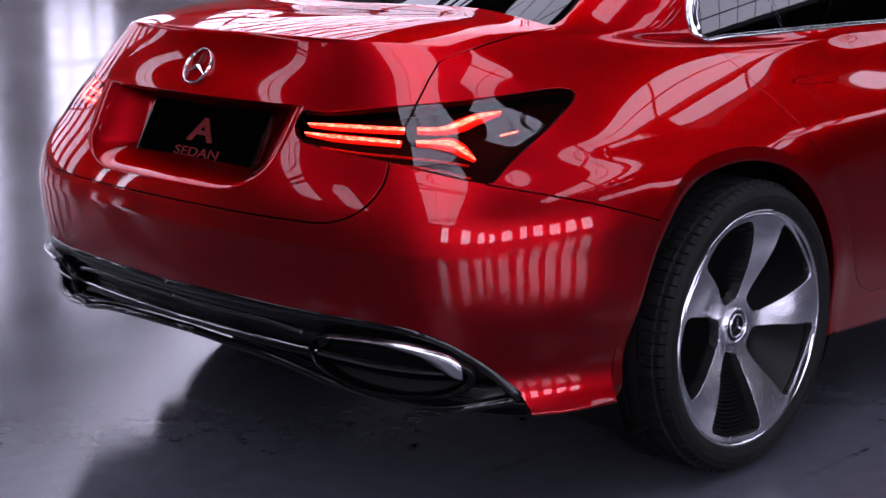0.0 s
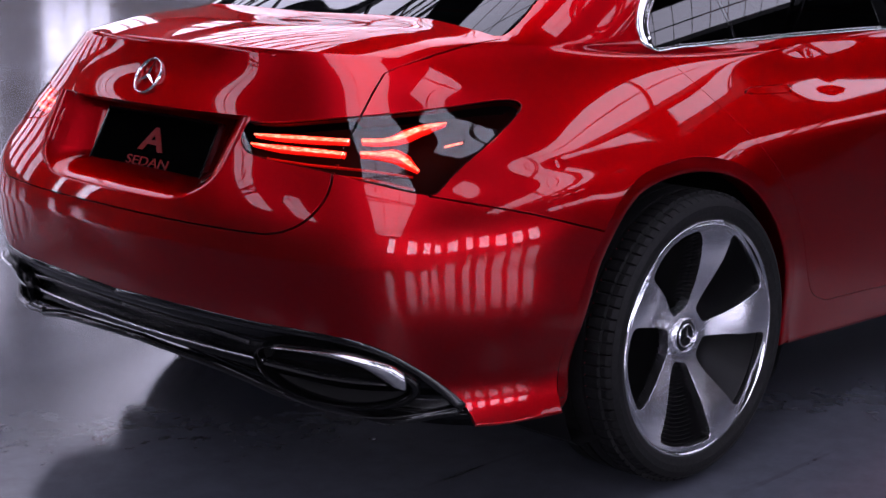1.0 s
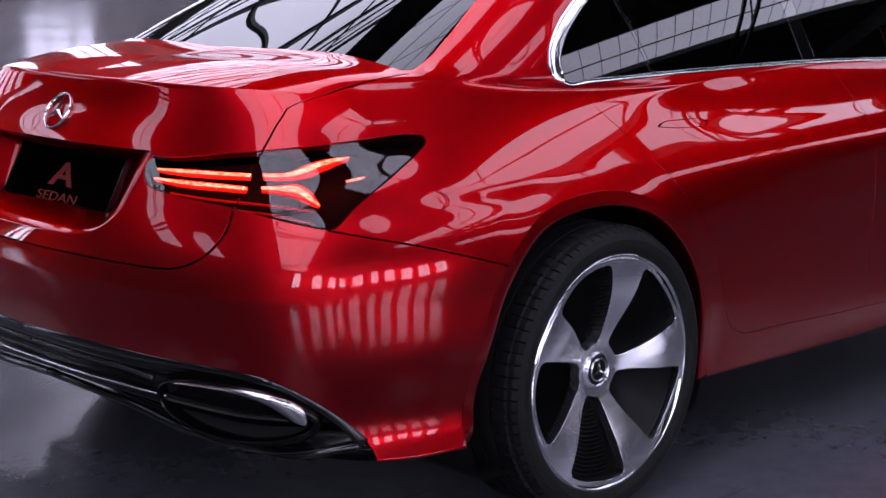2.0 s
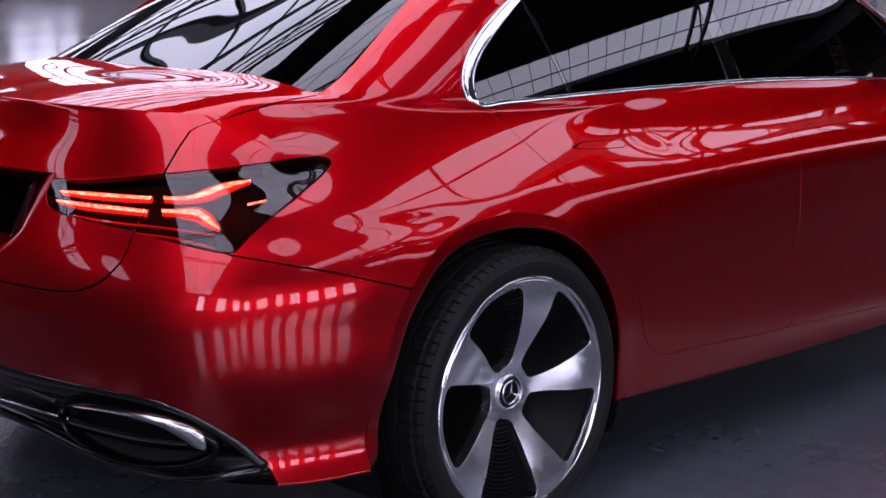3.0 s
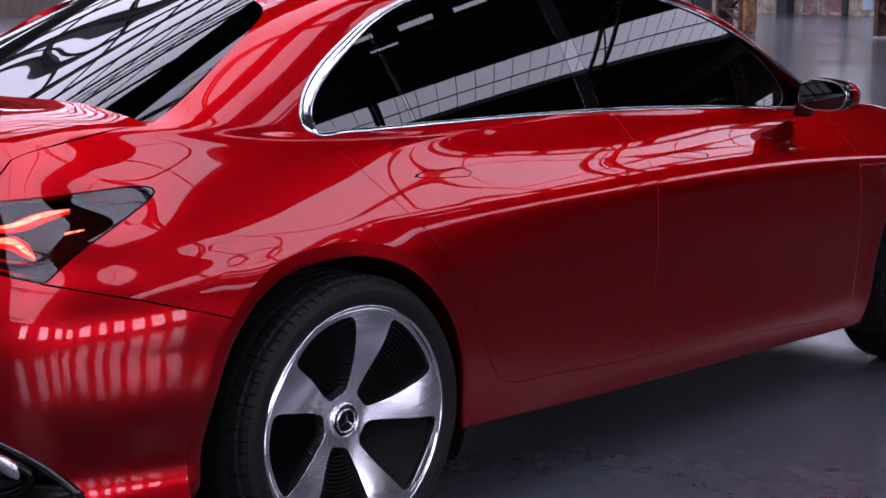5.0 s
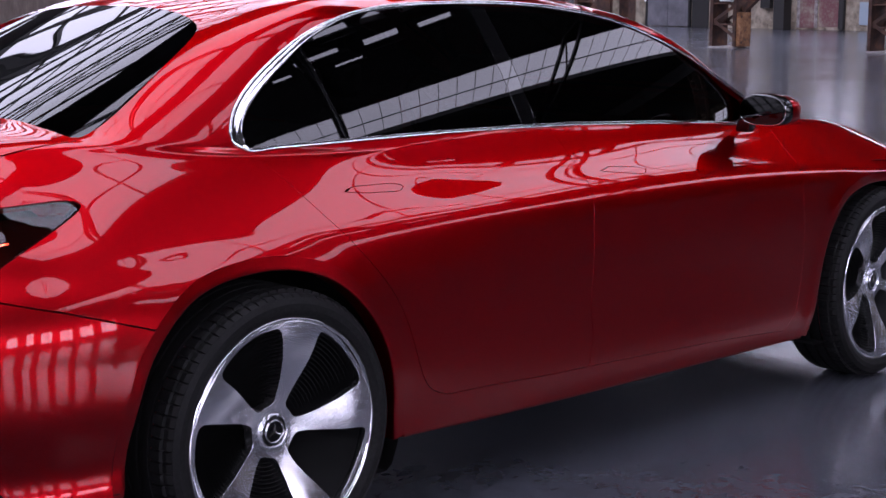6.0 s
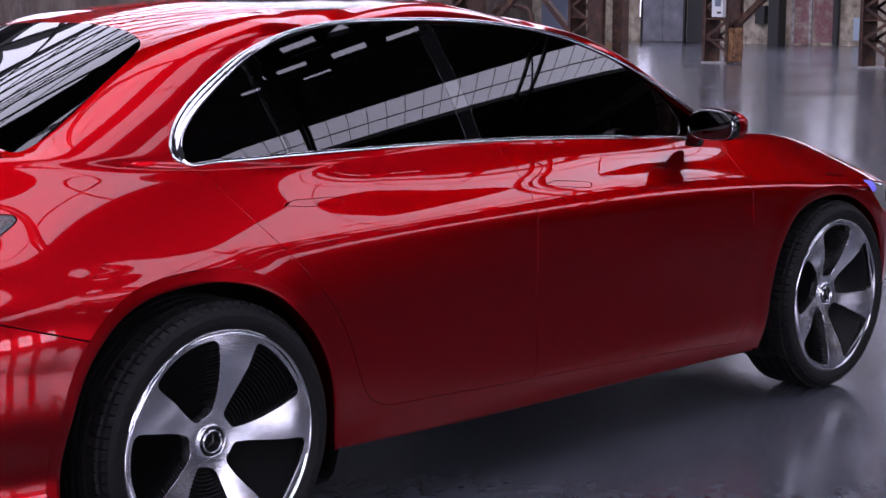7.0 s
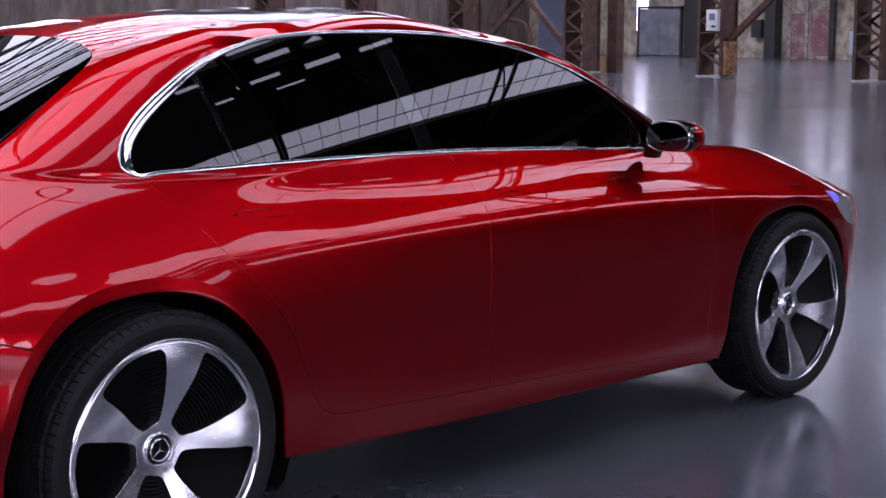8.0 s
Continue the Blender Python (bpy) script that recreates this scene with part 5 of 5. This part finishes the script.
# columns with lattice sides, in two rows
def make_column():
    col = new("steel_column")
    tagged(col, "rusty riveted steel column with lattice sides on a pale base", "column", "columns of the hall")
    bm = bmesh.new()
    box(bm, (-0.36, -0.36, 0), (0.36, 0.36, 0.05), 0.01)
    part("base_plate", bm, worn_white, col, "pale worn base plate")
    for y in (-0.3, 0.3):
        bm = bmesh.new()
        box(bm, (-0.3, y - 0.02, 0.05), (0.3, y + 0.02, AISLE_HI), 0.004)
        for x in (-0.3, 0.3):
            box(bm, (x - 0.02, y - 0.07 if y < 0 else y - 0.02, 0.05), (x + 0.02, y + 0.02 if y < 0 else y + 0.07, AISLE_HI), 0.004)
        part("flange", bm, rust, col, "")
    for x in (-0.27, 0.27):
        bm = bmesh.new()
        for k in range(11):
            z = 0.3 + 0.7 * k
            beam(bm, (x, -0.28, z), (x, 0.28, z + 0.35), 0.02, 0.07)
            beam(bm, (x, 0.28, z + 0.35), (x, -0.28, z + 0.7), 0.02, 0.07)
        part("lattice", bm, rust, col, "")
    for k in range(4):
        bm = bmesh.new()
        box(bm, (-0.29, -0.28, 0.55 + k * 0.5), (0.29, 0.28, 0.58 + k * 0.5))
        part("shelf_plate", bm, rust, col, "")
    return col


column = make_column()
column.matrix_world = pose(ROW_E + 0.3, 18.07, 0)
for k in range(-12, 6):
    y = 18.07 + 4.2 * k
    if k and Y0 + 1 < y < Y1 - 1:
        copy_thing(column, pose(ROW_E + 0.3, y, 0))


# ---- along the east wall ----
def on_wall(name, y0, y1, z0, z1, depth, mat, label, category, bevel=0.01):
    """A plain flat thing against the east wall."""
    bm = bmesh.new()
    box(bm, (X1 - depth, y0, z0), (X1 - 0.004, y1, z1), bevel)
    ob = part(name, bm, mat)
    return tagged(ob, label, category)


door = tagged(new("double_door"), "tall grey steel double door in the plaster wall", "door")
door.location = (X1, 33.2, 0)
for y in (-0.97, 0.0):
    bm = bmesh.new()
    box(bm, (-0.12, y + 0.01, 0.02), (-0.03, y + 0.96, 1.80), 0.01)
    for z in (0.25, 0.9):
        box(bm, (-0.135, y + 0.10, z), (-0.11, y + 0.87, z + 0.5), 0.008)
    part("door_leaf", bm, door_grey, door, "grey steel door leaf with pressed panels")
bm = bmesh.new()
box(bm, (-0.14, -1.05, 0), (-0.004, -0.97, 1.9))
box(bm, (-0.14, 0.97, 0), (-0.004, 1.05, 1.9))
box(bm, (-0.14, -1.05, 1.82), (-0.004, 1.05, 1.9))
part("door_frame", bm, steel_dark, door, "dark steel door frame")
# dark slab on the wall stands in for the shade of an opening
on_wall("doorway_shade", 31.35, 32.1, 0, 2.6, 0.06, steel_dark, "dark slab for the shade in an opening beside the grey doors", "doorway")
on_wall("lit_opening", 33.85, 34.35, 0.95, 3.4, 0.05, dim_daylight, "bright slit of daylight beside the grey doors", "opening", 0.0)
on_wall("pilaster", 27.75, 28.2, 0, 8.5, 0.5, steel_dark, "dark steel pilaster against the stained wall", "pilaster")
on_wall("meter_box", 28.52, 28.93, 0.75, 1.40, 0.25, steel_dark, "dark meter box fixed to the stained wall", "box")
on_wall("downpipe", 25.52, 25.74, 0, 8.5, 0.2, steel_dark, "dark rusty downpipe on the plaster wall", "pipe", 0.06)
frame_thing = tagged(new("painted_frame"), "white painted door frame with a faded red mural inside", "frame")
frame_thing.location = (X1, 27.08, 0)
for y0, y1, z0, z1 in ((-0.42, -0.30, 0.05, 2.6), (0.30, 0.42, 0.05, 2.6), (-0.42, 0.42, 2.5, 2.62), (-0.42, 0.42, 1.62, 1.72)):
    bm = bmesh.new()
    box(bm, (-0.05, y0, z0), (-0.004, y1, z1), 0.006)
    part("frame_bar", bm, worn_white, frame_thing, "white painted bar")
bm = bmesh.new()
box(bm, (-0.03, -0.30, 0.05), (-0.004, 0.30, 1.62))
part("mural_panel", bm, brick_red, frame_thing, "faded red and white mural")
on_wall("mural", 25.75, 26.6, 0.1, 1.75, 0.012, brick_red, "faded red mural flaking off the plaster", "mural", 0.0)
on_wall("pale_patch", 24.55, 24.95, 0.2, 1.0, 0.10, pale_blue, "pale blue painted board leaning on the wall", "board")
on_wall("slate_panel", 38.0, 39.4, 0, 5.0, 0.12, slate, "slate blue painted steel panel by the wall", "panel")

box_thing = tagged(new("switch_box"), "white enamel switch box mounted on the rusty column", "box")
box_thing.location = (ROW_E - 0.06, 17.93, 1.36)
bm = bmesh.new()
box(bm, (-0.10, -0.16, -0.25), (0.05, 0.16, 0.25), 0.015)
part("housing", bm, white_box, box_thing)
bm = bmesh.new()
box(bm, (-0.115, -0.10, 0.0), (-0.098, 0.06, 0.16), 0.005)
part("dial_window", bm, slate, box_thing, "dark dial window")
bm = bmesh.new()
box(bm, (-0.112, -0.12, -0.17), (-0.098, 0.0, -0.12), 0.004)
part("lower_plate", bm, steel_dark, box_thing, "dark lower plate")
bm = bmesh.new()
beam(bm, (ROW_E + 0.3, 17.7, 0.9), (ROW_E + 0.3, 14.4, 3.75), 0.14)
tagged(part("diagonal_brace", bm, rust), "rusty diagonal brace between two columns", "brace")
bm = bmesh.new()
beam(bm, (ROW_E + 0.3, 26.0, 0.5), (ROW_E + 0.3, 22.5, 3.5), 0.14)
beam(bm, (ROW_E + 0.3, 22.6, 0.5), (ROW_E + 0.3, 25.8, 3.5), 0.14)
tagged(part("cross_brace", bm, rust), "rusty crossed braces between two columns", "brace")
post = tagged(new("timber_post"), "rusty brown post with a tan crate at its foot", "post")
post.location = (31.0, 22.1, 0)
bm = bmesh.new()
box(bm, (-0.16, -0.16, 0), (0.16, 0.16, 6.2), 0.02)
part("shaft", bm, rust, post)
crate = material("tan_board", (0.3, 0.2, 0.11), 0.8)
bm = bmesh.new()
box(bm, (-0.5, 0.0, 0.0), (-0.1, 0.5, 0.42), 0.01)
tagged(part("crate", bm, crate), "tan wooden crate standing by a rusty post", "crate").location = (30.9, 22.2, 0)
orange_rust = material("orange_rust", (0.3, 0.12, 0.04), 0.85)
orr = noise_node(orange_rust, 6.0, 7.0, 0.7)
drive(orange_rust, "Base Color", ramp(orange_rust, orr.outputs["Fac"], [(0.35, (0.06, 0.03, 0.02)), (0.5, (0.22, 0.10, 0.04)), (0.7, (0.36, 0.2, 0.1))]))
cover = tagged(new("rusty_cover"), "orange rusted steel cover bolted to the foot of a column", "cover")
cover.location = (ROW_E + 0.25, 17.70, 0)
bm = bmesh.new()
box(bm, (-0.24, -0.10, 0.05), (0.24, 0.03, 0.86), 0.02)
part("cover_plate", bm, orange_rust, cover)
for x, z in ((-0.18, 0.15), (0.18, 0.15), (-0.18, 0.75), (0.18, 0.75)):
    bm = bmesh.new()
    box(bm, (x - 0.025, -0.115, z - 0.025), (x + 0.025, -0.095, z + 0.025), 0.005)
    part("bolt", bm, rust, cover)
pipe_path = open_curve([(44.0, 38.6, 0.0), (44.0, 38.6, 0.7), (44.0, 38.42, 1.14), (44.0, 37.95, 1.34), (44.0, 37.1, 1.34), (44.0, 36.66, 1.14), (44.0, 36.5, 0.7), (44.0, 36.5, 0.0)], 60)
v, f = sweep(pipe_path, np.repeat([[1.0, 0, 0]], 60, 0), oval(0.2, 0.2, 12))
bent = mesh_object("bent_pipe", v, f, rust, smooth=True)
tagged(bent, "rusty bent pipe rising from the concrete floor", "pipe")
v, f = sweep([(44.0, 37.55, 1.3), (44.0, 37.55, 4.0), (44.0, 37.55, 6.9)], np.repeat([[1.0, 0, 0]], 3, 0), oval(0.14, 0.14, 12))
mesh_object("riser", v, f, rust, bent, "thinner rusty riser pipe", smooth=True)
